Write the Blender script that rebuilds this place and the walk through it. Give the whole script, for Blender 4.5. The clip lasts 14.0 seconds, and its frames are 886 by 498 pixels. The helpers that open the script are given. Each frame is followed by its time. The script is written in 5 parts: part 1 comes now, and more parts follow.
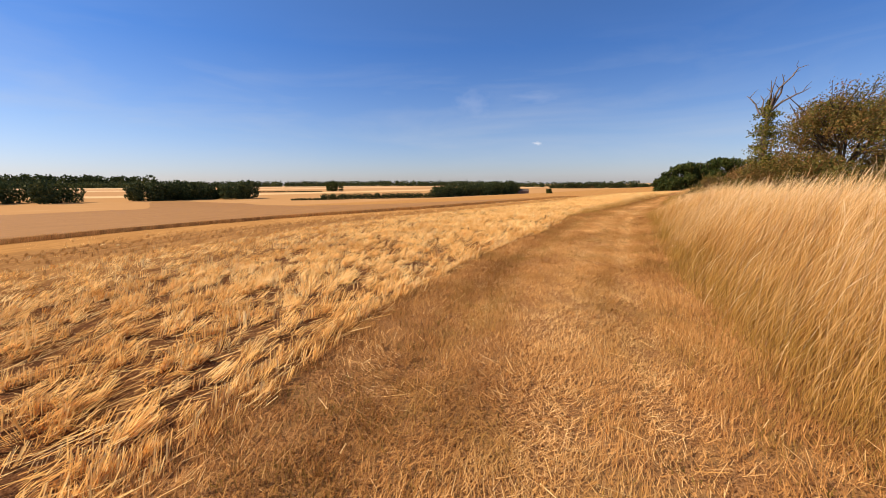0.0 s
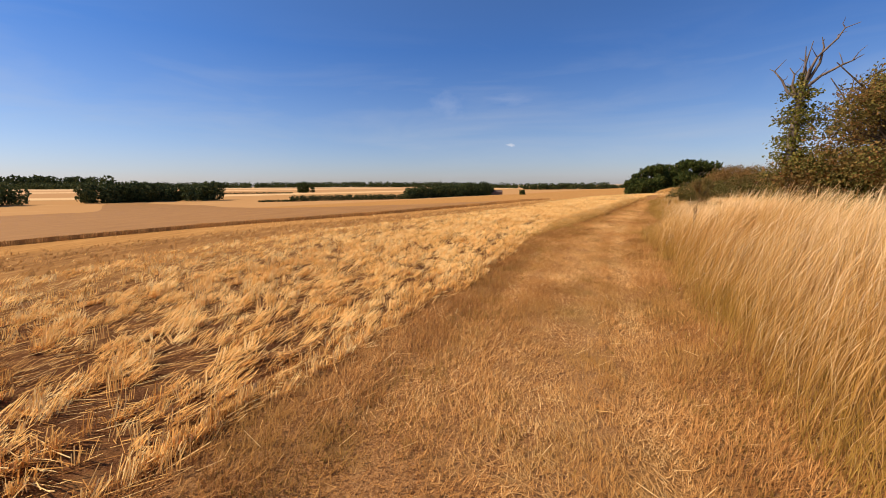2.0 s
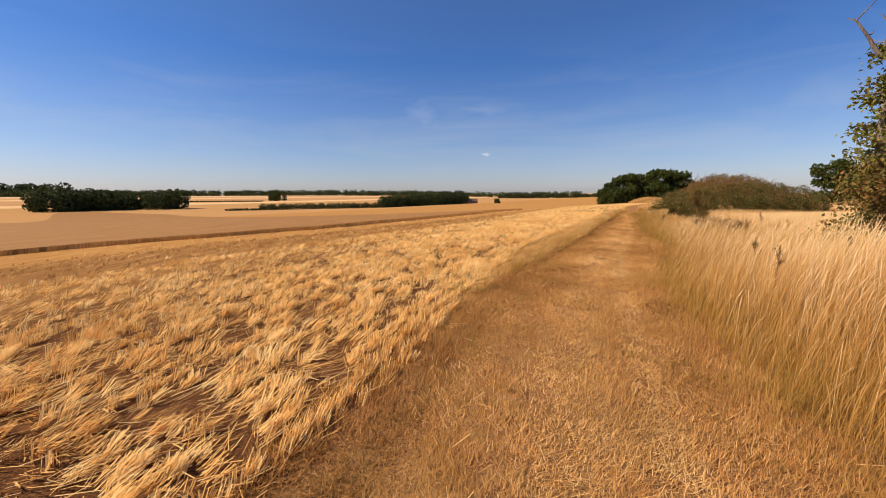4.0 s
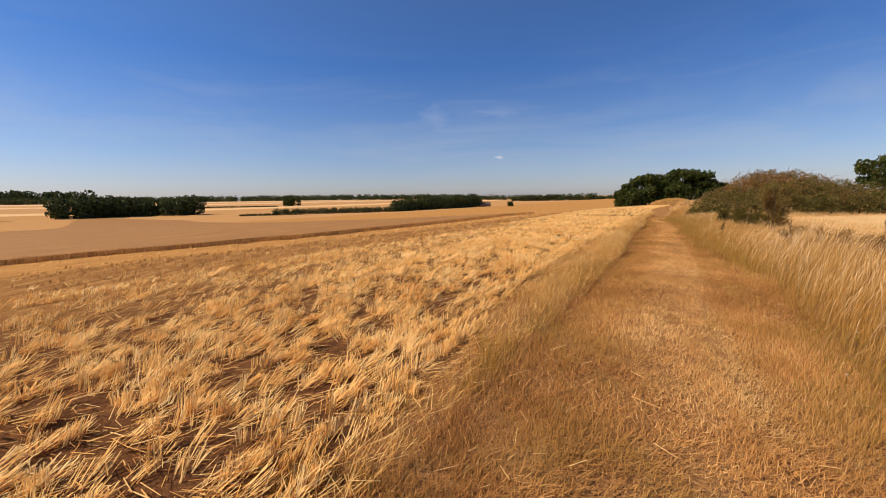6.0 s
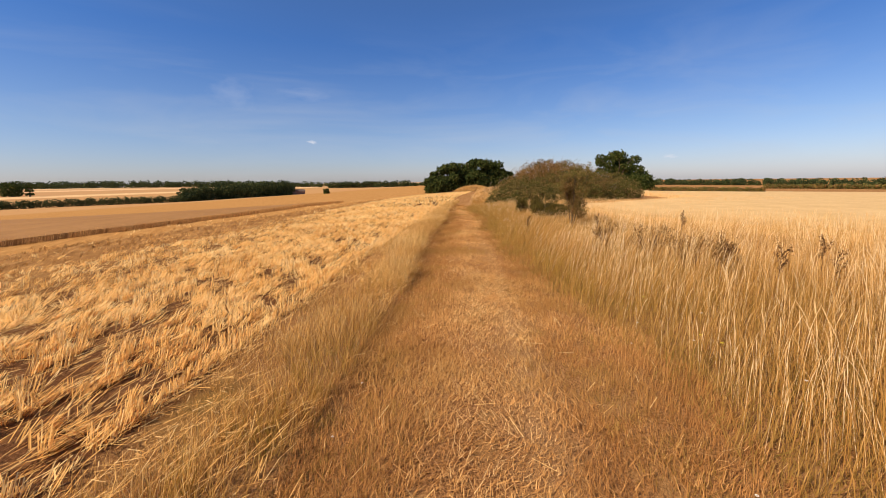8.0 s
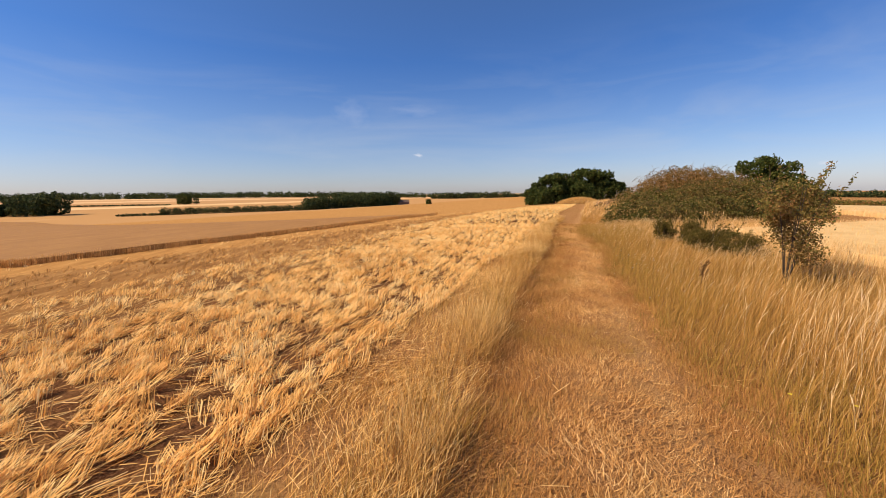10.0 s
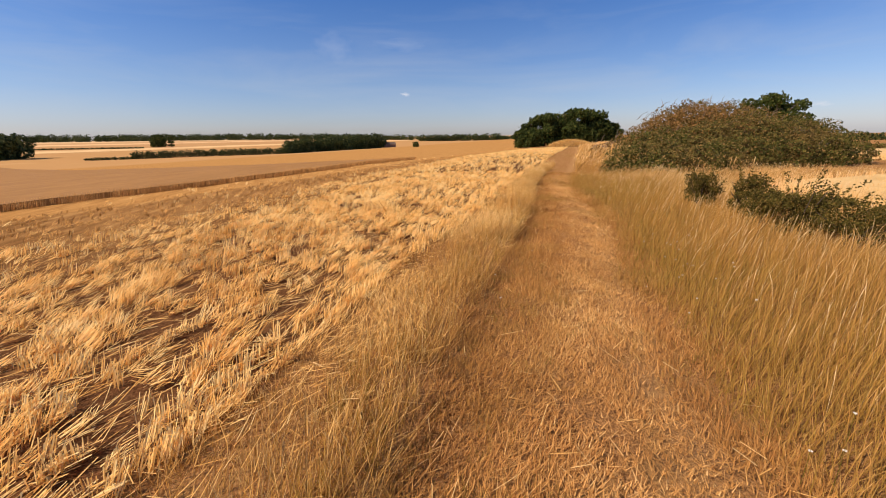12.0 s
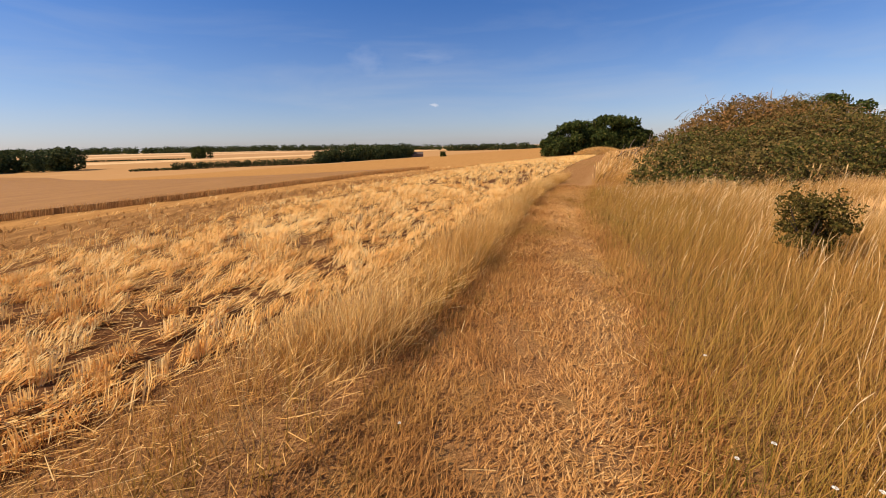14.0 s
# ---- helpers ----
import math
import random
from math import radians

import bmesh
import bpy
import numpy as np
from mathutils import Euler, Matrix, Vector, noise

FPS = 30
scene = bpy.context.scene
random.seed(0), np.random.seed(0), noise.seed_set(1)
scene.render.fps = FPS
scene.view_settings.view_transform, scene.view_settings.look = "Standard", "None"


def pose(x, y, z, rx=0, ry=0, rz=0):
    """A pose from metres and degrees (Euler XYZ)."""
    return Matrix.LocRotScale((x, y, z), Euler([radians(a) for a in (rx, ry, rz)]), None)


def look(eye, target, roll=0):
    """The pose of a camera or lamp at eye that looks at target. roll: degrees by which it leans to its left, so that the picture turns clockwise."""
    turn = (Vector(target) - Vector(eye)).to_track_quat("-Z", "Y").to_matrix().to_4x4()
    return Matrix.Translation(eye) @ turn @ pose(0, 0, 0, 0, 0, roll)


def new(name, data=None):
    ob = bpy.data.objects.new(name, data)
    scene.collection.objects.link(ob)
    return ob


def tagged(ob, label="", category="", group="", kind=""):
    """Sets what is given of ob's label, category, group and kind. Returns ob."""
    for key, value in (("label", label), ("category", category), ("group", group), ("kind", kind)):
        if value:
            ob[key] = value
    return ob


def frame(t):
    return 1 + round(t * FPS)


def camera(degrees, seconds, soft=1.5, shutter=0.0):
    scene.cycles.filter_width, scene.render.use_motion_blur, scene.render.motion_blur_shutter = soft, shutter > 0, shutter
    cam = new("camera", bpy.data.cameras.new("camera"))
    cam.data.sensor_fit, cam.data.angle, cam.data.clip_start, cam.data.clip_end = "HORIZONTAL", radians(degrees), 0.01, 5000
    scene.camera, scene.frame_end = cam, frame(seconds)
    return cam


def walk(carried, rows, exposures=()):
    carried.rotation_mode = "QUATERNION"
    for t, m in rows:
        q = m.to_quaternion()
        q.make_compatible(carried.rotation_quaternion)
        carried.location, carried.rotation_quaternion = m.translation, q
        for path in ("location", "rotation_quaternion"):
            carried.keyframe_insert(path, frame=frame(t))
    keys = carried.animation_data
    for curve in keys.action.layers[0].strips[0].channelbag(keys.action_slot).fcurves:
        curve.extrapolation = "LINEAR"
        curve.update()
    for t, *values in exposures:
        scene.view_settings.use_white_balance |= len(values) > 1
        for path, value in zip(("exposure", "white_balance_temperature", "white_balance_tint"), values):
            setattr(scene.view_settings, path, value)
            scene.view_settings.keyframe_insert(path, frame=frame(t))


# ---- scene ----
LENS = 96.95
ROWS = [
    (0.00, -0.000, 0.000, 1.307, -0.00, -9.38, 0.51),
    (0.50, 0.409, 1.262, 1.300, -0.83, -9.01, 0.55),
    (1.00, 0.834, 2.515, 1.358, -1.40, -9.02, 0.53),
    (1.50, 1.362, 3.743, 1.408, -2.33, -9.33, 0.49),
    (2.00, 1.854, 4.912, 1.421, -3.61, -9.25, 0.48),
    (2.50, 2.322, 6.107, 1.442, -5.01, -9.03, 0.39),
    (3.00, 2.745, 7.247, 1.471, -6.12, -9.15, 0.26),
    (3.50, 3.247, 8.418, 1.524, -7.13, -9.05, 0.43),
    (4.00, 3.740, 9.551, 1.507, -7.06, -8.06, 0.33),
    (4.20, 3.931, 10.008, 1.541, -6.17, -7.87, 0.38),
    (6.30, 5.774, 14.319, 1.450, -5.12, -7.54, 0.92),
    (6.50, 6.033, 14.693, 1.473, -11.81, -8.26, 0.70),
    (7.00, 6.661, 15.661, 1.441, -22.87, -9.08, 0.75),
    (7.50, 7.362, 16.580, 1.483, -41.16, -8.58, 0.89),
    (7.80, 7.757, 17.132, 1.474, -42.85, -10.00, 0.69),
    (8.00, 8.006, 17.499, 1.477, -31.04, -9.82, 0.88),
    (8.50, 8.586, 18.406, 1.489, -21.54, -7.70, 0.74),
    (8.70, 8.808, 18.761, 1.492, -20.78, -7.01, 0.87),
    (10.80, 10.796, 22.223, 1.569, -15.81, -10.10, 0.52),
    (11.00, 11.013, 22.559, 1.551, -16.19, -10.93, 0.70),
    (11.50, 11.612, 23.382, 1.557, -17.27, -13.60, 0.80),
    (12.00, 12.178, 24.132, 1.447, -18.24, -16.13, 0.76),
    (12.50, 12.786, 24.895, 1.425, -18.63, -17.63, 0.87),
    (13.00, 13.383, 25.578, 1.346, -19.51, -20.01, 1.18),
    (13.50, 14.022, 26.174, 1.331, -17.52, -18.10, 1.06),
    (14.00, 14.579, 26.788, 1.256, -14.25, -14.75, 1.25),
]
cam = camera(LENS, 14.0, soft=1.0)
walk(cam, [(t, pose(x, y, z, 90 + p, r, w)) for t, x, y, z, w, p, r in ROWS],
     exposures=[(0.0, 0.15), (1.5, 0.05), (3.0, 0.0), (4.2, 0.0), (6.5, -0.1), (7.5, 0.02), (8.0, 0.04), (8.5, 0.1), (11.0, 0.05), (14.0, 0.02)])

# ---- light ----
SUN_AZ, SUN_EL = -88.0, 44.0      # degrees from straight ahead (+y), clockwise; height over the horizon


def build_light():
    world = bpy.data.worlds.new("sky")
    scene.world = world
    world.use_nodes = True
    nt = world.node_tree
    N, L = nt.nodes, nt.links
    N.clear()
    out, bg = N.new("ShaderNodeOutputWorld"), N.new("ShaderNodeBackground")
    sky = N.new("ShaderNodeTexSky")
    sky.sky_type = "NISHITA"
    sky.sun_disc = False
    sky.sun_elevation, sky.sun_rotation = radians(SUN_EL), radians(SUN_AZ)
    sky.altitude, sky.air_density, sky.dust_density, sky.ozone_density = 100, 1.0, 0.5, 2.0
    bg.inputs["Strength"].default_value = 0.1
    co = N.new("ShaderNodeTexCoord")
    # thin cirrus streaks, stretched along the horizon
    mp = N.new("ShaderNodeMapping")
    mp.inputs["Scale"].default_value = (1.5, 2.4, 9.0)
    mp.inputs["Rotation"].default_value = (0.1, 0.22, 0.5)
    no = N.new("ShaderNodeTexNoise")
    no.inputs["Scale"].default_value, no.inputs["Detail"].default_value, no.inputs["Roughness"].default_value = 1.6, 7, 0.55
    no.inputs["Distortion"].default_value = 0.6
    ra = N.new("ShaderNodeMapRange")
    ra.inputs["From Min"].default_value, ra.inputs["From Max"].default_value, ra.inputs["To Max"].default_value = 0.45, 0.85, 0.32
    mx = N.new("ShaderNodeMixRGB")
    mx.inputs["Color2"].default_value = (5.2, 5.6, 6.4, 1)
    L.new(co.outputs["Generated"], mp.inputs["Vector"])
    L.new(mp.outputs["Vector"], no.inputs["Vector"])
    L.new(no.outputs["Fac"], ra.inputs["Value"])
    low = N.new("ShaderNodeSeparateXYZ")          # only the lower sky is veiled
    L.new(co.outputs["Generated"], low.inputs["Vector"])
    veil = N.new("ShaderNodeMapRange")
    veil.inputs["From Min"].default_value, veil.inputs["From Max"].default_value = 0.36, 0.16
    L.new(low.outputs["Z"], veil.inputs["Value"])
    amt = N.new("ShaderNodeMath")
    amt.operation = "MULTIPLY"
    L.new(ra.outputs["Result"], amt.inputs[0])
    L.new(veil.outputs["Result"], amt.inputs[1])
    L.new(amt.outputs[0], mx.inputs["Fac"])
    # deeper blue overhead, a pale grey-blue haze along the horizon
    sp = N.new("ShaderNodeSeparateXYZ")
    L.new(co.outputs["Generated"], sp.inputs["Vector"])
    hz = N.new("ShaderNodeValToRGB")
    for k, (p, c) in zip([hz.color_ramp.elements[0], hz.color_ramp.elements[1], hz.color_ramp.elements.new(0.12), hz.color_ramp.elements.new(0.3)],
                         ((0.0, (0.86, 0.86, 1.14)), (0.62, (0.24, 0.515, 0.97)), (0.12, (0.73, 0.82, 1.10)), (0.3, (0.40, 0.68, 1.14)))):
        k.position, k.color = p, (*c, 1)
    L.new(sp.outputs["Z"], hz.inputs["Fac"])
    ti = N.new("ShaderNodeMixRGB")
    ti.blend_type = "MULTIPLY"
    ti.inputs["Fac"].default_value = 1
    L.new(sky.outputs["Color"], ti.inputs["Color1"])
    L.new(hz.outputs["Color"], ti.inputs["Color2"])
    L.new(ti.outputs["Color"], mx.inputs["Color1"])
    last = mx.outputs["Color"]
    # one small fair-weather cloud and two faint wisps low in the sky ahead: (bearing, height, width, depth, strength)
    for az, el, wd, dp, amount in ((13.2, 5.4, 0.014, 0.005, 0.75), (4.2, 10.8, 0.05, 0.034, 0.13), (13.0, 11.3, 0.07, 0.016, 0.11), (60.5, 2.6, 0.016, 0.005, 0.5), (57.0, 2.0, 0.012, 0.004, 0.35)):
        a, e = radians(az), radians(el)
        df = N.new("ShaderNodeVectorMath")
        df.operation = "SUBTRACT"
        df.inputs[1].default_value = (math.sin(a) * math.cos(e), math.cos(a) * math.cos(e), math.sin(e))
        L.new(co.outputs["Generated"], df.inputs[0])
        sc = N.new("ShaderNodeVectorMath")
        sc.operation = "MULTIPLY"
        sc.inputs[1].default_value = (1 / wd, 1 / wd, 1 / dp)
        L.new(df.outputs[0], sc.inputs[0])
        ln = N.new("ShaderNodeVectorMath")
        ln.operation = "LENGTH"
        L.new(sc.outputs[0], ln.inputs[0])
        pn = N.new("ShaderNodeTexNoise")
        pn.inputs["Scale"].default_value, pn.inputs["Detail"].default_value = 1.6, 5
        L.new(sc.outputs[0], pn.inputs["Vector"])
        sm = N.new("ShaderNodeMath")
        sm.operation = "MULTIPLY_ADD"
        sm.inputs[1].default_value = 1.6
        L.new(pn.outputs["Fac"], sm.inputs[0])
        L.new(ln.outputs["Value"], sm.inputs[2])
        fr = N.new("ShaderNodeMapRange")
        fr.inputs["From Min"].default_value, fr.inputs["From Max"].default_value, fr.inputs["To Max"].default_value = 1.75, 0.9, amount
        L.new(sm.outputs[0], fr.inputs["Value"])
        m2 = N.new("ShaderNodeMixRGB")
        m2.inputs["Color2"].default_value = (7.4, 7.5, 8.2, 1)
        L.new(fr.outputs["Result"], m2.inputs["Fac"])
        L.new(last, m2.inputs["Color1"])
        last = m2.outputs["Color"]
    L.new(last, bg.inputs["Color"])
    L.new(bg.outputs["Background"], out.inputs["Surface"])
    lamp = bpy.data.lights.new("sun", "SUN")
    lamp.energy, lamp.angle, lamp.color = 5.6, radians(0.55), (1.0, 0.80, 0.585)
    a, e = radians(SUN_AZ), radians(SUN_EL)
    way = Vector((math.sin(a) * math.cos(e), math.cos(a) * math.cos(e), math.sin(e)))
    new("sun", lamp).matrix_world = look(way * 50, (0, 0, 0))


build_light()

# ---- the lie of the land ----
# Centre line of the farm track (x, y) and its half width.
TRACK = [(-2.6, -8, 1.45), (-0.9, -2.6, 1.45), (0.3, 1.5, 1.45), (1.05, 3.7, 1.5), (2.2, 6.6, 1.5), (3.9, 10.2, 1.45),
         (5.7, 13.9, 1.45), (7.6, 17.0, 1.5), (9.6, 19.8, 1.45), (12.0, 23.3, 1.3), (14.4, 27.0, 1.2), (16.5, 30.1, 1.05),
         (19.4, 34.9, 0.72), (26.0, 43.7, 0.6), (39, 61, 0.55), (60, 90, 0.55), (85, 125, 0.6)]


def smooth_line(pts, n=6):
    p = np.array(pts, float)
    p = np.vstack([2 * p[0] - p[1], p, 2 * p[-1] - p[-2]])
    res = []
    for i in range(1, len(p) - 2):
        for t in np.arange(n) / n:
            a, b, c, d = p[i - 1:i + 3]
            res.append(0.5 * (2 * b + (c - a) * t + (2 * a - 5 * b + 4 * c - d) * t * t + (3 * b - a - 3 * c + d) * t ** 3))
    res.append(p[-2])
    return np.array(res)


LINE = smooth_line(TRACK)
_ends = [LINE[0, :2] + (LINE[0, :2] - LINE[1, :2]) / np.linalg.norm(LINE[0, :2] - LINE[1, :2]) * 3000,
         LINE[-1, :2] + np.array((math.sin(radians(36)), math.cos(radians(36)))) * 3000]
KNOT = np.vstack([_ends[0], LINE[:, :2], _ends[1]])
HALF = np.concatenate([[1.45], LINE[:, 2], [1.0]])
STEP = np.diff(KNOT, axis=0)
LONG = np.linalg.norm(STEP, axis=1)
ALONG = np.concatenate([[0], np.cumsum(LONG)])
# s = 0 at the foot of the first stretch near the start of the walk
ALONG -= ALONG[1] + 9.7


def lane(x, y):
    """s along the track, d to its left, and its half width there."""
    x, y = np.atleast_1d(np.asarray(x, float)), np.atleast_1d(np.asarray(y, float))
    best = np.full(x.shape, 1e18)
    s, d, h = np.zeros(x.shape), np.zeros(x.shape), np.zeros(x.shape)
    for i in range(len(LONG)):
        ux, uy = STEP[i] / LONG[i]
        px, py = x - KNOT[i, 0], y - KNOT[i, 1]
        t = np.clip(px * ux + py * uy, 0, LONG[i])
        qx, qy = px - t * ux, py - t * uy
        q = qx * qx + qy * qy
        m = q < best
        best = np.where(m, q, best)
        s = np.where(m, ALONG[i] + t, s)
        d = np.where(m, np.sign(ux * qy - uy * qx) * np.sqrt(q), d)
        h = np.where(m, HALF[i] + (HALF[i + 1] - HALF[i]) * t / LONG[i], h)
    return s, d, h


def from_lane(s, d):
    """The place s along and d to the left of the track."""
    s, d = np.asarray(s, float), np.asarray(d, float)
    i = np.clip(np.searchsorted(ALONG, s) - 1, 0, len(LONG) - 1)
    u = STEP[i] / LONG[i][..., None]
    k = KNOT[i] + u * (s - ALONG[i])[..., None]
    # blend the direction with the next stretch
    j = np.clip(i + 1, 0, len(LONG) - 1)
    w = np.clip((s - ALONG[i]) / LONG[i], 0, 1)[..., None] * (LONG[i] < 20)[..., None]
    v = u * (1 - 0.5 * w) + STEP[j] / LONG[j][..., None] * 0.5 * w
    v /= np.linalg.norm(v, axis=-1)[..., None]
    return k[..., 0] - v[..., 1] * d, k[..., 1] + v[..., 0] * d


FALL_D = [-4000, -600, -150, -40, -14, 1.5, 4, 10, 20, 60, 120, 200, 300, 440, 550, 700, 900, 1200, 4000]
FALL_Z = [-16, -10, -3.0, -0.7, 0, 0, -0.06, -0.48, -1.2, -3.3, -6.0, -9.2, -12.0, -13.0, -12.0, -8.5, -3.5, 0.5, 6]


def value_noise(x, y, seed=0):
    """Smooth noise from a few sines, about -1 to 1."""
    r = np.random.RandomState(seed)
    n = np.zeros(np.shape(x))
    for _ in range(6):
        a, f, p = r.rand() * 6.28, 0.6 + r.rand() * 1.2, r.rand() * 6.28
        n = n + np.sin((x * math.cos(a) + y * math.sin(a)) * f + p + 0.8 * np.sin((x * math.sin(a) - y * math.cos(a)) * f * 0.7 + p))
    return n / 6 * 1.6


def ground_z(x, y, fine=True):
    s, d, h = lane(x, y)
    z = np.interp(d, FALL_D, FALL_Z) - np.interp(s, [60, 170, 400, 800, 3000], [0, 2.2, 3.4, 4, 8])
    r = -d - h                                   # how far into the right-hand verge
    bank = np.interp(s, [-30, 10, 16, 22, 30, 40, 46, 60], [0.3, 0.28, 0.12, 0.05, 0.03, 0.05, 0.38, 0.3])
    z = z + bank * np.clip(r / 1.8, 0, 1) ** 1.3 * np.clip(1 - (r - np.where(s > 26, 2.2, 6.0)) / np.where(s > 26, 2.0, 8.0), 0, 1)
    if fine:
        near = np.clip(1 - (np.abs(d) - 25) / 30, 0, 1)
        z = z + near * (0.025 * value_noise(x * 1.1, y * 1.1, 3) + 0.01 * value_noise(x * 4, y * 4, 4))
        rut = np.exp(-((np.abs(d) - 0.55 * h) / 0.22) ** 2) * 0.035
        z = z - rut * (np.abs(d) < h)
    return z


def right_crop(s):
    """d of the edge of the standing corn on the right."""
    return -np.interp(s, [-50, 20, 27, 32, 38, 41, 46, 60, 90], [10.5, 10.0, 8.0, 4.8, 5.0, 9, 15, 15, 13])


def track_left(s):
    """Where the trodden grass ends on the stubble side."""
    return np.interp(s, [0, 6, 8, 13, 16, 20, 24, 28, 32, 36, 39, 44], [1.5, 1.5, 1.32, 1.3, 1.15, 1.03, 0.93, 0.95, 0.8, 0.55, 0.52, 0.4])


def track_right(s):
    """Where the rough grass begins on the other side, as a distance from the centre line."""
    return np.interp(s, [0, 13, 17, 21, 24, 26.5, 32, 36, 40, 46], [1.48, 1.48, 1.3, 1.45, 1.15, 0.8, 0.76, 0.62, 0.54, 0.54])


def edge_left(s):
    """Where the stubble begins."""
    return np.interp(s, [0, 6, 8, 12, 16, 18, 21, 26, 28, 30, 33, 37, 45, 80], [1.57, 1.55, 1.34, 1.3, 1.58, 1.88, 2.03, 2.05, 1.9, 1.86, 1.7, 1.3, 1.12, 0.9])


def left_crop(s):
    return np.interp(s, [-60, 0, 14, 23, 33, 40, 50, 75, 120], [26, 28, 30, 29, 23, 19.6, 17.9, 17.6, 17.6])

# ---- materials ----
def node_mat(name):
    m = bpy.data.materials.new(name)
    m.use_nodes = True
    m.node_tree.nodes.clear()
    return m, m.node_tree.nodes, m.node_tree.links


def ramp(N, stops):
    r = N.new("ShaderNodeValToRGB")
    e = r.color_ramp.elements
    while len(e) < len(stops):
        e.new(0.5)
    for k, (p, c) in zip(e, stops):
        k.position, k.color = p, (*c, 1)
    return r


def plant_mat(name, stops, through_light=0.3, root=None, patch=0.35, patch_color=None, rough=0.75, lift=0.0):
    """Leaves, straw and grass: a tone a blade, patches over metres, some light let through."""
    m, N, L = node_mat(name)
    out = N.new("ShaderNodeOutputMaterial")
    tone = N.new("ShaderNodeAttribute")
    tone.attribute_name = "tone"
    col = ramp(N, stops)
    L.new(tone.outputs["Fac"], col.inputs["Fac"])
    last = col.outputs["Color"]
    geo = N.new("ShaderNodeNewGeometry")
    # darker towards the ground: the root colour fills each blade's lower half
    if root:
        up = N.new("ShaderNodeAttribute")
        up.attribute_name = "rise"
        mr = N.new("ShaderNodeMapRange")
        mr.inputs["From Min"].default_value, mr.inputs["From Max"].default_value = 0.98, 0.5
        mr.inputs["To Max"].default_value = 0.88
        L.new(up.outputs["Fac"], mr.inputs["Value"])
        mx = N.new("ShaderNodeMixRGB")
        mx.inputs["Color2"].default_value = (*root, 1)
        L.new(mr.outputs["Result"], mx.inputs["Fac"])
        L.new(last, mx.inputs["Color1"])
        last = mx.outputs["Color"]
    if patch_color:
        no = N.new("ShaderNodeTexNoise")
        no.inputs["Scale"].default_value, no.inputs["Detail"].default_value = patch, 4
        L.new(geo.outputs["Position"], no.inputs["Vector"])
        mr = N.new("ShaderNodeMapRange")
        mr.inputs["From Min"].default_value, mr.inputs["From Max"].default_value, mr.inputs["To Max"].default_value = 0.48, 0.7, 0.7
        L.new(no.outputs["Fac"], mr.inputs["Value"])
        mx = N.new("ShaderNodeMixRGB")
        mx.inputs["Color2"].default_value = (*patch_color, 1)
        L.new(mr.outputs["Result"], mx.inputs["Fac"])
        L.new(last, mx.inputs["Color1"])
        last = mx.outputs["Color"]
    b = N.new("ShaderNodeBsdfPrincipled")
    b.inputs["Roughness"].default_value = rough
    b.inputs["Specular IOR Level"].default_value = 0.1
    L.new(last, b.inputs["Base Color"])
    if lift:                      # round stalks and tilted blades catch the sky and sun from above
        nv = N.new("ShaderNodeMix")
        nv.data_type = "VECTOR"
        nv.inputs[0].default_value = lift
        nv.inputs[5].default_value = (0, 0, 1)
        L.new(geo.outputs["Normal"], nv.inputs[4])
        nn = N.new("ShaderNodeVectorMath")
        nn.operation = "NORMALIZE"
        L.new(nv.outputs[1], nn.inputs[0])
        L.new(nn.outputs[0], b.inputs["Normal"])
    t = N.new("ShaderNodeBsdfTranslucent")
    L.new(last, t.inputs["Color"])
    ms = N.new("ShaderNodeMixShader")
    ms.inputs["Fac"].default_value = through_light
    L.new(b.outputs["BSDF"], ms.inputs[1])
    L.new(t.outputs["BSDF"], ms.inputs[2])
    L.new(ms.outputs["Shader"], out.inputs["Surface"])
    return m


STRAW = plant_mat("straw", [(0, (0.44, 0.20, 0.05)), (0.25, (0.74, 0.395, 0.11)), (0.6, (0.91, 0.56, 0.185)), (1, (0.97, 0.73, 0.345))], 0.25, lift=0.36)
STRAW_BROWN = plant_mat("trampled straw", [(0, (0.300, 0.133, 0.040)), (0.5, (0.520, 0.257, 0.070)), (1, (0.720, 0.399, 0.130))], 0.2, lift=0.5)
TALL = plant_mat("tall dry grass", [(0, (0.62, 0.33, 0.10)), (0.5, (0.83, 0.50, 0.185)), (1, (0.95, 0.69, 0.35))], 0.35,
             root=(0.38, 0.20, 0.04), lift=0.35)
HEADS = plant_mat("grass seed heads", [(0, (0.74, 0.46, 0.19)), (0.5, (0.88, 0.62, 0.30)), (1, (0.97, 0.78, 0.48))], 0.35, lift=0.35)
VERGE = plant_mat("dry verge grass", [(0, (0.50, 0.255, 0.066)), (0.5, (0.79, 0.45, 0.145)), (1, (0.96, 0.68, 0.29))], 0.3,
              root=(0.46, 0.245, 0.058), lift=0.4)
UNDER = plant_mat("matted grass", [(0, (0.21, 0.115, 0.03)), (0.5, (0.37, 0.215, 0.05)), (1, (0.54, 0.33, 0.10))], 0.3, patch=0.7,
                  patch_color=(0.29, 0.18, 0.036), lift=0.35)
WEED = plant_mat("withered weed", [(0, (0.20, 0.11, 0.04)), (0.6, (0.34, 0.20, 0.07)), (1, (0.50, 0.31, 0.115))], 0.25)
MOWN = plant_mat("mown dead grass", [(0, (0.32, 0.145, 0.043)), (0.35, (0.50, 0.245, 0.074)), (0.7, (0.71, 0.395, 0.135)), (1, (0.90, 0.61, 0.27))],
             0.2, patch=0.8, patch_color=(0.37, 0.205, 0.05), lift=0.4)
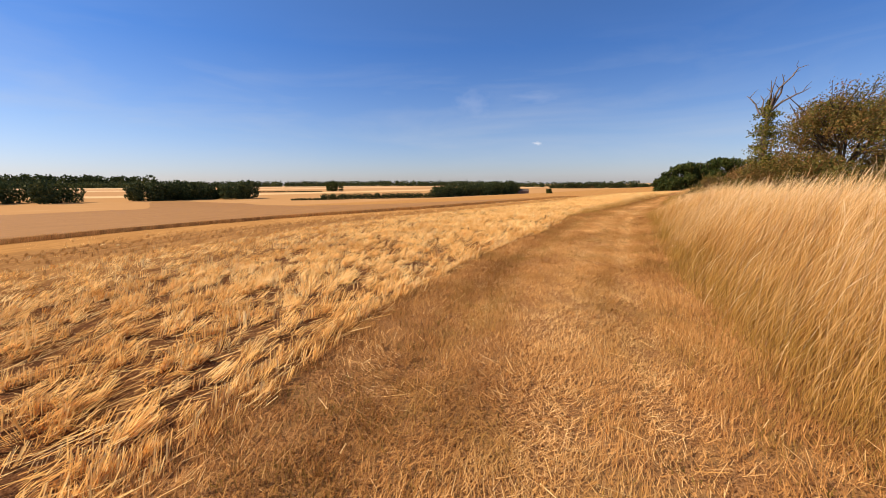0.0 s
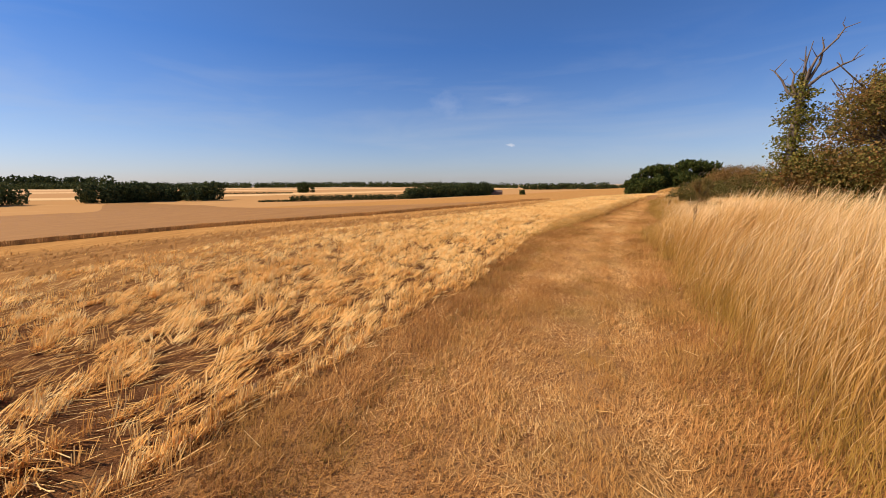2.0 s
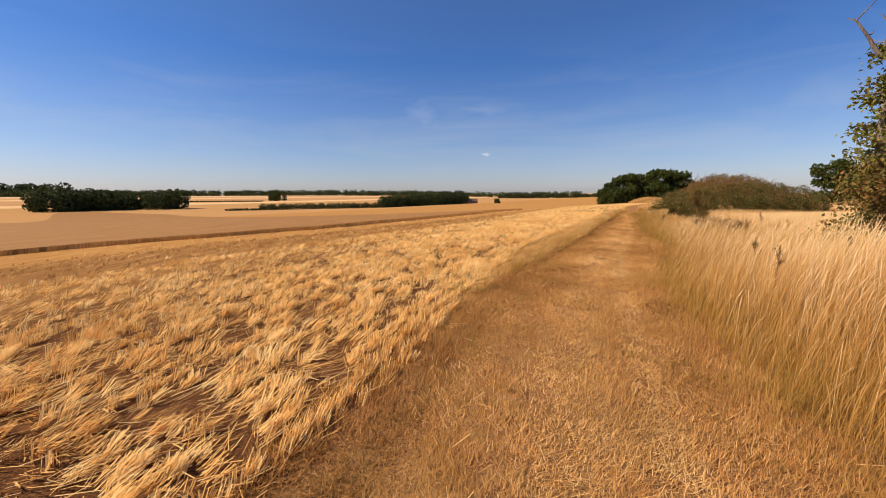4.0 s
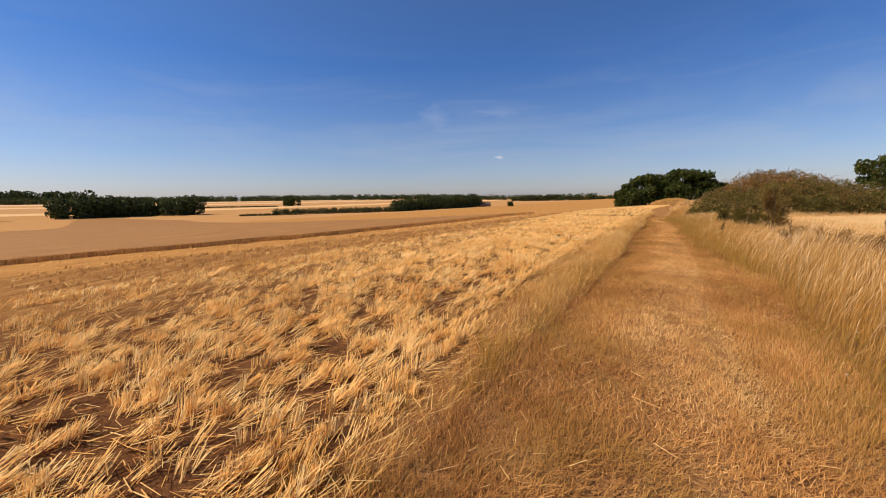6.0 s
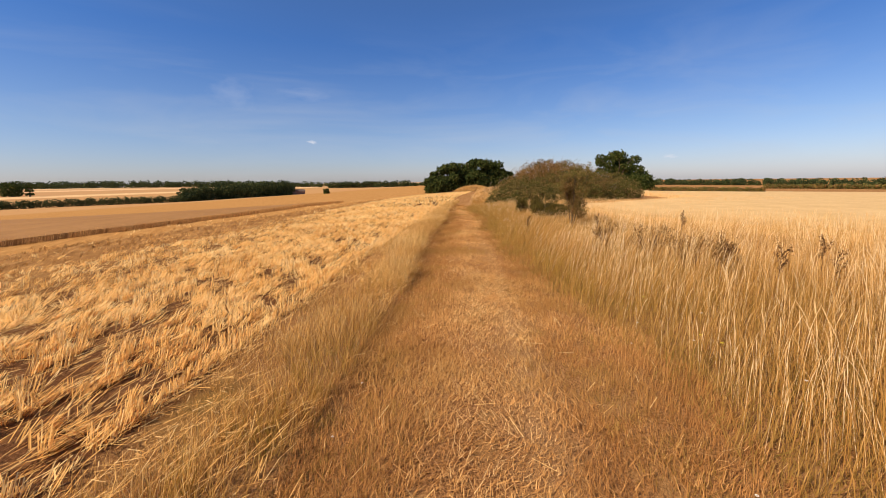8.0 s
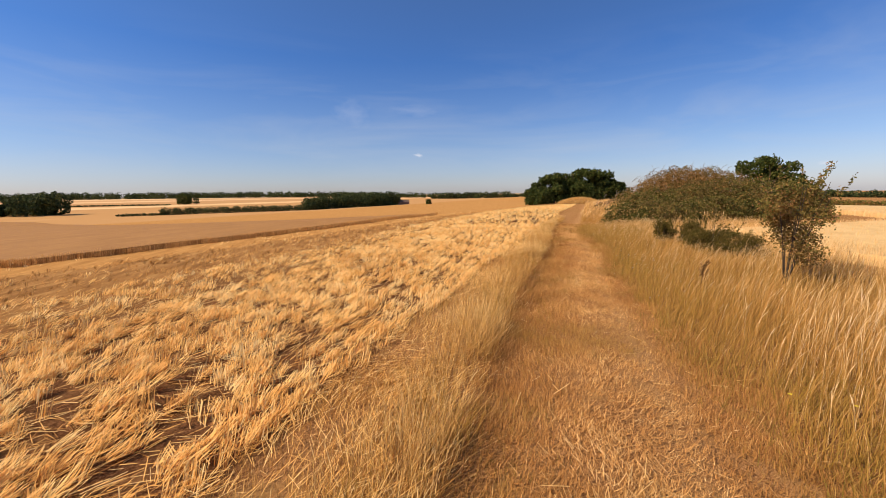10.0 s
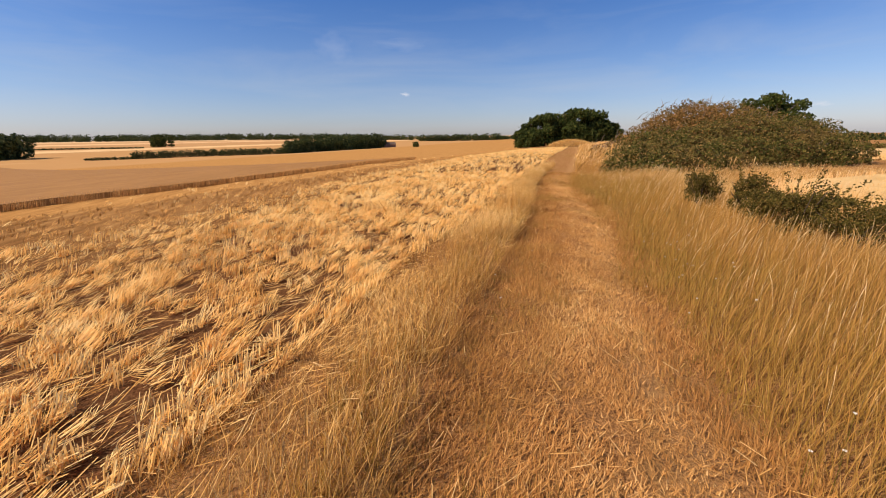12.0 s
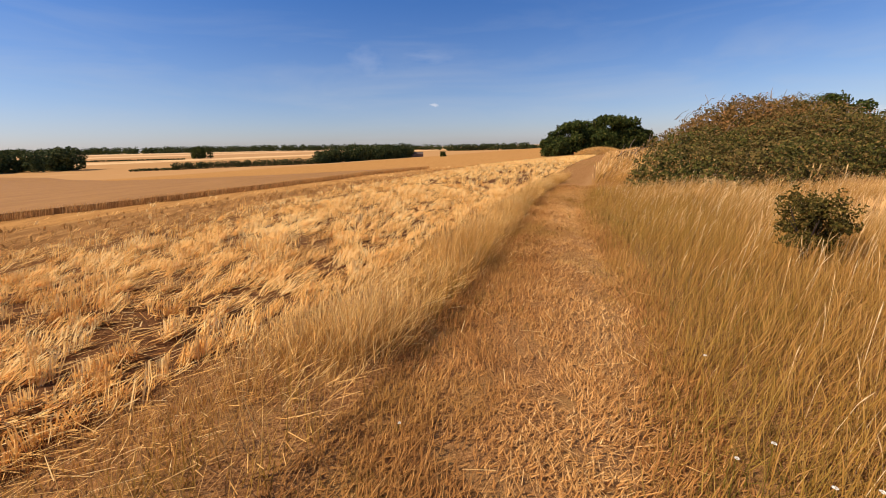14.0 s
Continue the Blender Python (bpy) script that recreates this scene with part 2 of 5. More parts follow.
GREEN = plant_mat("green grass", [(0, (0.15, 0.125, 0.02)), (0.6, (0.27, 0.205, 0.036)), (1, (0.42, 0.285, 0.075))], 0.35)
AMBER = plant_mat("amber grass", [(0, (0.26, 0.155, 0.028)), (0.6, (0.42, 0.25, 0.05)), (1, (0.56, 0.35, 0.09))], 0.35, lift=0.3)
CORN = plant_mat("standing corn", [(0, (0.441, 0.214, 0.063)), (0.5, (0.578, 0.299, 0.095)), (1, (0.714, 0.409, 0.147))], 0.3, lift=0.4)
CORN_PALE = plant_mat("pale standing corn", [(0, (0.680, 0.391, 0.140)), (0.5, (0.820, 0.512, 0.210)), (1, (0.900, 0.623, 0.320))], 0.3, lift=0.4)
OAK = plant_mat("oak leaves", [(0, (0.030, 0.047, 0.012)), (0.6, (0.066, 0.09, 0.021)), (1, (0.14, 0.145, 0.036))], 0.25)
HAW = plant_mat("hawthorn leaves", [(0, (0.091, 0.098, 0.026)), (0.45, (0.195, 0.182, 0.046)), (0.75, (0.299, 0.221, 0.058)), (1, (0.390, 0.195, 0.078))],
                0.3, patch=0.9, patch_color=(0.286, 0.143, 0.058))
IVY = plant_mat("ivy leaves", [(0, (0.103, 0.115, 0.023)), (0.6, (0.230, 0.218, 0.046)), (1, (0.380, 0.310, 0.081))], 0.3)
BRAMBLE = plant_mat("bramble leaves", [(0, (0.085, 0.058, 0.017)), (0.4, (0.20, 0.120, 0.033)), (0.75, (0.32, 0.168, 0.052)), (1, (0.42, 0.215, 0.085))],
                    0.25, patch=0.55, patch_color=(0.125, 0.128, 0.028), lift=0.25)
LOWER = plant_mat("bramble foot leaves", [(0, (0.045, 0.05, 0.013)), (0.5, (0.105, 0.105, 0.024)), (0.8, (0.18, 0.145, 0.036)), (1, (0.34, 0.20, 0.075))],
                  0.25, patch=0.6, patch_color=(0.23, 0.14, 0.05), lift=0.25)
SHRUB = plant_mat("shrub leaves", [(0, (0.062, 0.056, 0.014)), (0.6, (0.138, 0.112, 0.025)), (1, (0.26, 0.17, 0.048))], 0.25)
DOCK = plant_mat("dock seed heads", [(0, (0.15, 0.08, 0.033)), (1, (0.34, 0.19, 0.075))], 0.15)
DAISY = plant_mat("daisy petals", [(0, (0.75, 0.72, 0.62)), (1, (0.85, 0.83, 0.76))], 0.15)
YELLOW = plant_mat("yellow petals", [(0, (0.7, 0.55, 0.05)), (1, (0.8, 0.65, 0.08))], 0.15)
WOOD_FAR = plant_mat("far leaves", [(0, (0.033, 0.048, 0.018)), (0.6, (0.068, 0.090, 0.030)), (1, (0.128, 0.135, 0.045))], 0.15)


def solid_mat(name, dark, light, scale, rough=0.9, bump=0.3, stretch=(1, 1, 1)):
    m, N, L = node_mat(name)
    out, b = N.new("ShaderNodeOutputMaterial"), N.new("ShaderNodeBsdfPrincipled")
    co, mp = N.new("ShaderNodeTexCoord"), N.new("ShaderNodeMapping")
    mp.inputs["Scale"].default_value = stretch
    no, no2 = N.new("ShaderNodeTexNoise"), N.new("ShaderNodeTexNoise")
    no.inputs["Scale"].default_value, no.inputs["Detail"].default_value = scale, 8
    no2.inputs["Scale"].default_value, no2.inputs["Detail"].default_value = scale * 0.13, 3
    ad = N.new("ShaderNodeMath")
    ad.operation = "MULTIPLY_ADD"
    ad.inputs[1].default_value = 0.5
    L.new(co.outputs["Object"], mp.inputs["Vector"])
    for n in (no, no2):
        L.new(mp.outputs["Vector"], n.inputs["Vector"])
    mu = N.new("ShaderNodeMath")
    mu.operation = "MULTIPLY"
    mu.inputs[1].default_value = 0.5
    L.new(no2.outputs["Fac"], mu.inputs[0])
    L.new(no.outputs["Fac"], ad.inputs[0])
    L.new(mu.outputs[0], ad.inputs[2])
    r = ramp(N, [(0.35, dark), (0.65, light)])
    L.new(ad.outputs[0], r.inputs["Fac"])
    L.new(r.outputs["Color"], b.inputs["Base Color"])
    b.inputs["Roughness"].default_value = rough
    b.inputs["Specular IOR Level"].default_value = 0.2
    bp = N.new("ShaderNodeBump")
    bp.inputs["Strength"].default_value, bp.inputs["Distance"].default_value = bump, 0.05
    L.new(no.outputs["Fac"], bp.inputs["Height"])
    L.new(bp.outputs["Normal"], b.inputs["Normal"])
    L.new(b.outputs["BSDF"], out.inputs["Surface"])
    return m


BARK = solid_mat("bark", (0.05, 0.038, 0.025), (0.16, 0.12, 0.085), 9, bump=0.6, stretch=(1, 1, 0.25))
DEADWOOD = solid_mat("dead wood", (0.12, 0.09, 0.07), (0.30, 0.24, 0.19), 12, bump=0.5, stretch=(1, 1, 0.2))
BRICK_FAR = solid_mat("farm walls", (0.20, 0.12, 0.08), (0.32, 0.21, 0.15), 2)
TILE_FAR = solid_mat("farm roof", (0.10, 0.07, 0.06), (0.18, 0.13, 0.10), 2)


def ground_mat():
    """Soil and dead turf. Which crop stands where comes from the lane attributes on the sheet."""
    m, N, L = node_mat("field ground")
    out, b = N.new("ShaderNodeOutputMaterial"), N.new("ShaderNodeBsdfPrincipled")
    geo = N.new("ShaderNodeNewGeometry")

    def attr(n):
        a = N.new("ShaderNodeAttribute")
        a.attribute_name = n
        return a.outputs["Fac"]

    def noise_tex(scale, detail=6, rough=0.6, vec=None):
        n = N.new("ShaderNodeTexNoise")
        n.inputs["Scale"].default_value, n.inputs["Detail"].default_value, n.inputs["Roughness"].default_value = scale, detail, rough
        L.new(vec or geo.outputs["Position"], n.inputs["Vector"])
        return n.outputs["Fac"]

    def mixed(fac, a, c):
        x = N.new("ShaderNodeMixRGB")
        for sock, v in ((x.inputs["Fac"], fac), (x.inputs["Color1"], a), (x.inputs["Color2"], c)):
            if isinstance(v, tuple):
                sock.default_value = (*v, 1)
            else:
                L.new(v, sock)
        return x.outputs["Color"]

    def step(v, lo, hi):
        r = N.new("ShaderNodeMapRange")
        r.inputs["From Min"].default_value, r.inputs["From Max"].default_value = lo, hi
        L.new(v, r.inputs["Value"])
        return r.outputs["Result"]

    fine, mid, big = noise_tex(62, 8, 0.75), noise_tex(3.2, 6), noise_tex(0.35, 4)
    soil = ramp(N, [(0.38, (0.075, 0.032, 0.015)), (0.5, (0.16, 0.074, 0.033)), (0.64, (0.30, 0.155, 0.068))])
    L.new(fine, soil.inputs["Fac"])
    turf = ramp(N, [(0.4, (0.19, 0.088, 0.034)), (0.5, (0.36, 0.18, 0.07)), (0.6, (0.54, 0.30, 0.12))])
    L.new(fine, turf.inputs["Fac"])
    turf2 = mixed(step(mid, 0.5, 0.68), turf.outputs["Color"], (0.40, 0.225, 0.085))
    turf3 = mixed(step(big, 0.55, 0.75), turf2, (0.27, 0.165, 0.045))
    # stubble soil with strewn chaff
    chaff = mixed(step(mid, 0.55, 0.8), soil.outputs["Color"], (0.34, 0.18, 0.07))
    # farther stubble, where single straws cannot be told apart
    streak = N.new("ShaderNodeMapping")
    streak.inputs["Rotation"].default_value = (0, 0, radians(36))
    streak.inputs["Scale"].default_value = (1.6, 0.25, 1)
    L.new(geo.outputs["Position"], streak.inputs["Vector"])
    rows = noise_tex(1.5, 7, 0.7, streak.outputs["Vector"])
    pale = ramp(N, [(0.3, (0.33, 0.16, 0.052)), (0.5, (0.46, 0.24, 0.08)), (0.7, (0.58, 0.335, 0.12))])
    L.new(rows, pale.inputs["Fac"])
    brown = ramp(N, [(0.3, (0.17, 0.082, 0.03)), (0.52, (0.33, 0.17, 0.062)), (0.72, (0.52, 0.30, 0.115))])
    L.new(rows, brown.inputs["Fac"])
    band = attr("band")            # 0 at the track, 1 at the edge of the standing corn
    stub = mixed(step(attr("left"), 6.0, 14.0), chaff, pale.outputs["Color"])
    wob = N.new("ShaderNodeMath")
    wob.operation = "MULTIPLY_ADD"
    wob.inputs[1].default_value = 0.18
    L.new(big, wob.inputs[0])
    L.new(band, wob.inputs[2])
    inn, outt = step(wob.outputs[0], 0.47, 0.56), step(wob.outputs[0], 0.84, 0.78)
    mm = N.new("ShaderNodeMath")
    mm.operation = "MULTIPLY"
    L.new(inn, mm.inputs[0])
    L.new(outt, mm.inputs[1])
    mq = N.new("ShaderNodeMath")
    mq.operation = "MULTIPLY"
    mq.inputs[1].default_value = 0.95
    L.new(mm.outputs[0], mq.inputs[0])
    stub = mixed(mq.outputs[0], stub, brown.outputs["Color"])
    # far fields, each with its own crop
    far_n = noise_tex(0.02, 3)
    far = ramp(N, [(0.0, (0.50, 0.285, 0.12)), (0.30, (0.74, 0.51, 0.26)), (0.35, (0.51, 0.295, 0.135)), (0.50, (0.72, 0.50, 0.27)),
                   (0.56, (0.55, 0.33, 0.16)), (0.70, (0.70, 0.49, 0.27))])
    far.color_ramp.interpolation = "CONSTANT"
    L.new(step(attr("left"), 250, 1500), far.inputs["Fac"])
    farc = mixed(step(far_n, 0.55, 0.75), far.outputs["Color"], (0.55, 0.335, 0.15))
    base = mixed(step(attr("left"), 240, 260), stub, farc)
    sand = N.new("ShaderNodeMath")          # a worn sandy line along the track
    sand.operation = "ADD"
    sand.inputs[1].default_value = 0.42
    L.new(attr("left"), sand.inputs[0])
    sab = N.new("ShaderNodeMath")
    sab.operation = "ABSOLUTE"
    L.new(sand.outputs[0], sab.inputs[0])
    swb = N.new("ShaderNodeMath")
    swb.operation = "MULTIPLY_ADD"
    swb.inputs[1].default_value = 0.5
    L.new(mid, swb.inputs[0])
    L.new(sab.outputs[0], swb.inputs[2])
    sfc = N.new("ShaderNodeMath")
    sfc.operation = "MULTIPLY"
    sfc.inputs[1].default_value = 0.35
    L.new(step(swb.outputs[0], 0.5, 0.25), sfc.inputs[0])
    turf4 = mixed(sfc.outputs[0], turf3, (0.54, 0.325, 0.14))
    base = mixed(step(attr("edge"), 0.12, -0.12), base, turf4)
    L.new(base, b.inputs["Base Color"])
    b.inputs["Roughness"].default_value = 0.95
    b.inputs["Specular IOR Level"].default_value = 0.0
    bp = N.new("ShaderNodeBump")
    bp.inputs["Strength"].default_value, bp.inputs["Distance"].default_value = 0.7, 0.03
    L.new(fine, bp.inputs["Height"])
    L.new(bp.outputs["Normal"], b.inputs["Normal"])
    L.new(b.outputs["BSDF"], out.inputs["Surface"])
    return m


GROUND = ground_mat()


# ---- mesh helpers ----
def mesh_from(name, v, f, mat, attrs=(), smooth=False):
    """A mesh from arrays: v (n, 3), f (m, k) with one k."""
    me = bpy.data.meshes.new(name)
    v, f = np.ascontiguousarray(v, np.float32), np.ascontiguousarray(f, np.int32)
    me.vertices.add(len(v))
    me.vertices.foreach_set("co", v.ravel())
    k = f.shape[1]
    me.loops.add(f.size)
    me.loops.foreach_set("vertex_index", f.ravel())
    me.polygons.add(len(f))
    me.polygons.foreach_set("loop_start", np.arange(0, f.size, k, dtype=np.int32))
    for key, val in attrs:
        a = me.attributes.new(key, "FLOAT", "POINT")
        a.data.foreach_set("value", np.ascontiguousarray(val, np.float32))
    if mat:
        me.materials.append(mat)
    me.update(calc_edges=True)
    me.polygons.foreach_set("use_smooth", np.full(len(f), smooth))
    return me


def blades(base, lean, length, width, profile, mat, name, curl=0.35, rng=None, tone=None, lay=False):
    """Ribbons that rise from base, bending over towards lean (x, y a metre of length). profile: (share of length, share of width)."""
    rng = rng or np.random.RandomState(1)
    n, k = len(base), len(profile)
    t = np.array([p[0] for p in profile])
    w = np.array([p[1] for p in profile])
    turn = rng.rand(n) * math.pi
    side = np.stack([np.cos(turn), np.sin(turn), np.zeros(n)], -1)
    if lay:                       # what lies shows its broad side upward
        q = np.hypot(lean[:, 0], lean[:, 1])[:, None] + 1e-6
        flat_side = np.stack([-lean[:, 1], lean[:, 0], rng.normal(0, 0.25, n) * q[:, 0]], -1) / q
        flat_side /= np.linalg.norm(flat_side, axis=1)[:, None]
        side = np.where(q > 0.6, flat_side, side)
    out = np.zeros((n, k, 3))
    bend = (t[None, :] * (1 - curl) + curl * t[None, :] ** 2) * length[:, None]
    out[..., 0] = bend * lean[:, :1]
    out[..., 1] = bend * lean[:, 1:2]
    flat = np.hypot(lean[:, 0], lean[:, 1])
    up = np.sqrt(np.clip(1 - np.minimum(flat, 0.995) ** 2, 0.0, 1))
    droop = 1 - 0.22 * np.clip(flat, 0, 1)[:, None] * t[None, :] ** 2
    out[..., 2] = t[None, :] * length[:, None] * up[:, None] * droop
    out += base[:, None, :]
    off = side[:, None, :] * (w[None, :, None] * width[:, None, None] * 0.5)
    v = np.stack([out - off, out + off], 2).reshape(-1, 3)
    i = np.arange(n)[:, None] * (2 * k) + np.arange(k - 1)[None, :] * 2
    i = i.ravel()
    f = np.stack([i, i + 1, i + 3, i + 2], -1)
    tone = rng.rand(n) if tone is None else tone
    return mesh_from(name, v, f, mat, (("tone", np.repeat(tone, 2 * k)), ("rise", np.tile(np.repeat(t, 2), n))))


def slivers(base, lean, length, width, mat, name, rng, tone):
    """Short dead blades, one pointed piece each, broad side up where they lie."""
    n = len(base)
    q = np.hypot(lean[:, 0], lean[:, 1])[:, None] + 1e-6
    side = np.stack([-lean[:, 1], lean[:, 0], rng.normal(0, 0.35, n) * q[:, 0]], -1) / q
    up = np.sqrt(np.clip(1 - np.minimum(q[:, 0], 0.995) ** 2, 0, 1))
    tip = base + np.stack([lean[:, 0], lean[:, 1], up], -1) * length[:, None]
    off = side * width[:, None] * 0.5
    v = np.stack([base - off, base + off, tip], 1).reshape(-1, 3)
    f = np.arange(3 * n).reshape(-1, 3)
    return mesh_from(name, v, f, mat, (("tone", np.repeat(tone, 3)), ("rise", np.tile((0.0, 0.0, 1.0), n))))


def scatter(n, s0, s1, d0, d1, rng, keep=None):
    """n places in a stretch of the plan along the track; keep(s, d) gives the share that stays."""
    s, d = rng.uniform(s0, s1, n), rng.uniform(d0, d1, n)
    if keep is not None:
        m = rng.rand(n) < keep(s, d)
        s, d = s[m], d[m]
    x, y = from_lane(s, d)
    return s, d, x, y


def tube(points, radii, sides=7):
    """A tapered limb along points."""
    pts, v, f = [Vector(p) for p in points], [], []
    for i, p in enumerate(pts):
        t = (pts[min(i + 1, len(pts) - 1)] - pts[max(i - 1, 0)]).normalized()
        a = t.cross(Vector((0.3, 0.9, 0.1))).normalized()
        c = t.cross(a)
        for j in range(sides):
            q = 2 * math.pi * j / sides
            v.append(p + (a * math.cos(q) + c * math.sin(q)) * radii[i])
    for i in range(len(pts) - 1):
        for j in range(sides):
            f.append((i * sides + j, i * sides + (j + 1) % sides, (i + 1) * sides + (j + 1) % sides, (i + 1) * sides + j))
    return np.array([tuple(q) for q in v]), np.array(f)


def join(pieces):
    v, f, o = [], [], 0
    for a, b in pieces:
        v.append(a)
        f.append(b + o)
        o += len(a)
    return np.vstack(v), np.vstack(f)


def leaves(centres, out_way, size, mat, name, rng, tone=None, along=1.5):
    """Small pointed leaf sprays, each folded along its middle."""
    n = len(centres)
    r = rng.normal(size=(n, 3))
    nrm = out_way * 0.9 + r * 0.75
    nrm /= np.linalg.norm(nrm, axis=1)[:, None]
    a = np.cross(nrm, rng.normal(size=(n, 3)))
    a /= np.linalg.norm(a, axis=1)[:, None]
    b = np.cross(nrm, a)
    L = size[:, None]
    fold = nrm * L * 0.18
    p0, p2 = centres - a * L * along * 0.5, centres + a * L * along * 0.5
    p1, p3 = centres + b * L * 0.45 + fold, centres - b * L * 0.45 + fold
    v = np.stack([p0, p1, p2, p3], 1).reshape(-1, 3)
    i = np.arange(n) * 4
    f = np.concatenate([np.stack([i, i + 1, i + 2], -1), np.stack([i, i + 2, i + 3], -1)])
    tone = rng.rand(n) if tone is None else tone
    return mesh_from(name, v, f, mat, (("tone", np.repeat(tone, 4)), ("rise", np.ones(4 * n))))


def crown_points(blobs, n, rng, hollow=0.55, rough=0.22):
    """Leaf places over a heap of rounded boughs: (x, y, z, rx, ry, rz) each."""
    b = np.array(blobs, float)
    area = (b[:, 3] * b[:, 4] + b[:, 3] * b[:, 5] + b[:, 4] * b[:, 5])
    pick = rng.choice(len(b), n, p=area / area.sum())
    u = rng.normal(size=(n, 3))
    u /= np.linalg.norm(u, axis=1)[:, None]
    rad = hollow + (1 - hollow) * rng.rand(n) ** 0.5
    lump = 1 + rough * np.sin(u[:, 0] * 7 + pick * 1.3) * np.sin(u[:, 1] * 6 + pick * 2.1) + rough * 0.6 * np.sin(u[:, 2] * 11 + u[:, 0] * 9 + pick)
    p = b[pick, :3] + u * b[pick, 3:] * (rad * lump)[:, None]
    return p, u


def part(name, me, parent, label="", kind=""):
    ob = new(name, me)
    ob.parent = parent
    if kind:
        ob["kind"] = kind
    if label:
        ob["label"] = label
    return ob


def thing(name, x, y, z, label, category, group="", kind=""):
    ob = new(name)
    ob.location = (x, y, z)
    return tagged(ob, label, category, group, kind)


def land(x, y, fine=False):
    return float(ground_z(x, y, fine)[0])


# ---- the ground ----
def graded(lo, hi, step, far, grow=1.22):
    mid = list(np.arange(lo, hi + 1e-6, step))
    a, k = [lo], step
    while a[-1] > -far:
        k *= grow
        a.append(a[-1] - k)
    b, k = [hi], step
    while b[-1] < far:
        k *= grow
        b.append(b[-1] + k)
    return np.array(a[:0:-1] + mid + b[1:])


def build_ground():
    gx, gy = graded(-6, 30, 0.3, 4200, 1.1), graded(-4, 48, 0.3, 4200, 1.1)
    X, Y = np.meshgrid(gx, gy)
    x, y = X.ravel(), Y.ravel()
    s, d, h = lane(x, y)
    z = ground_z(x, y)
    n = len(gx)
    i = (np.arange(len(gy) - 1)[:, None] * n + np.arange(n - 1)[None, :]).ravel()
    f = np.stack([i, i + 1, i + n + 1, i + n], -1)
    me = mesh_from("ground", np.stack([x, y, z], -1), f, GROUND,
                   (("left", d), ("band", d / left_crop(s)), ("edge", d - edge_left(s))), smooth=True)
    tagged(new("ground", me), "dry brown farmland ground with a mown track beside stubble", "ground", kind="structure")


build_ground()

WIND = np.array((0.93, 0.30))          # the wind blows the grass over towards the right


# ---- standing corn, left and right ----
def corn_slab(name, edge, out_sign, s_list, d_steps, height, mat_top, label):
    """The dense top of a corn field, with its cut front."""
    S, K = np.meshgrid(s_list, np.arange(len(d_steps) + 1), indexing="ij")
    D = np.zeros(S.shape)
    e = edge(s_list) + out_sign * 0.45
    rng = np.random.RandomState(8)
    e = e + out_sign * 0.25 * value_noise(s_list * 0.9, s_list * 0.0, 6)
    D[:, 0] = e
    for j, q in enumerate(d_steps):
        D[:, j + 1] = e + out_sign * q
    x, y = from_lane(S.ravel(), D.ravel())
    z = ground_z(x, y, False).reshape(S.shape)
    near = np.exp(-np.abs(D - D[:, :1]) / 25)
    z = z + height * (0.97 + 0.06 * near * rng.rand(*S.shape))
    z[:, 0] -= height * 0.97
    n = S.shape[1]
    i = (np.arange(len(s_list) - 1)[:, None] * n + np.arange(n - 1)[None, :]).ravel()
    f = np.stack([i, i + 1, i + n + 1, i + n], -1)
    if out_sign > 0:
        f = f[:, ::-1]
    me = mesh_from(name, np.stack([x, y, z.ravel()], -1), f, mat_top)
    return tagged(new(name, me), label, "crop", kind="stuff")


CORN_TOP = solid_mat("corn ears", (0.285, 0.139, 0.038), (0.385, 0.196, 0.056), 2.0, bump=0.5, stretch=(1.2, 0.5, 1))
HEAP = solid_mat("heap soil", (0.17, 0.09, 0.035), (0.36, 0.20, 0.085), 3.0)
CORN_TOP_PALE = solid_mat("pale corn ears", (0.62, 0.40, 0.16), (0.75, 0.52, 0.23), 6.0, bump=0.5)


def left_edge(s):
    return left_crop(s) + np.where(s > 70, 0.9 * np.clip(s - 70, 0, None) ** 1.25, 0)


corn_slab("corn_field", left_edge, 1, np.concatenate([np.arange(-150, -20, 6.0), np.arange(-20, 78, 0.6), np.arange(78, 190, 4.0)]),
          [0.12, 0.5, 1.2, 2.5, 5, 9, 15, 25, 40, 65, 100, 140, 190, 235], 0.28, CORN_TOP,
          "uncut ripe corn with a straight mown edge, golden brown")
corn_slab("corn_field", right_crop, -1, np.concatenate([np.arange(-80, -6, 6.0), np.arange(-6, 60, 0.5), np.arange(60, 180, 4.0)]),
          [0.15, 0.6, 1.4, 3, 6, 10, 16, 26, 42, 70, 110, 160], 0.24, CORN_TOP_PALE,
          "short pale ripe corn behind the rough grass")


def corn_stalks(name, edge, sign, s0, s1, reach, n, height, mat, label, seed):
    rng = np.random.RandomState(seed)
    s = rng.uniform(s0, s1, n)
    d = edge(s) + sign * (reach * rng.rand(n) ** 2 - 0.12)
    x, y = from_lane(s, d)
    b = np.stack([x, y, ground_z(x, y)], -1)
    lean = WIND * 0.16 + rng.normal(0, 0.11, (n, 2))
    L = height * rng.uniform(0.9, 1.16, n)
    me = blades(b, lean, L, rng.uniform(0.009, 0.017, n), [(0, 0.5), (0.75, 0.8), (1, 0.4)], mat, name, rng=rng)
    tagged(new(name, me), label, "crop", kind="stuff")


corn_stalks("corn_stalks", left_edge, 1, -15, 76, 2.4, 26000, 0.34, CORN, "golden brown corn stalks with ears along the cut edge", 21)
corn_stalks("corn_stalks", right_crop, -1, -4, 60, 7.0, 16000, 0.3, CORN_PALE, "short pale corn stalks at the field edge", 22)


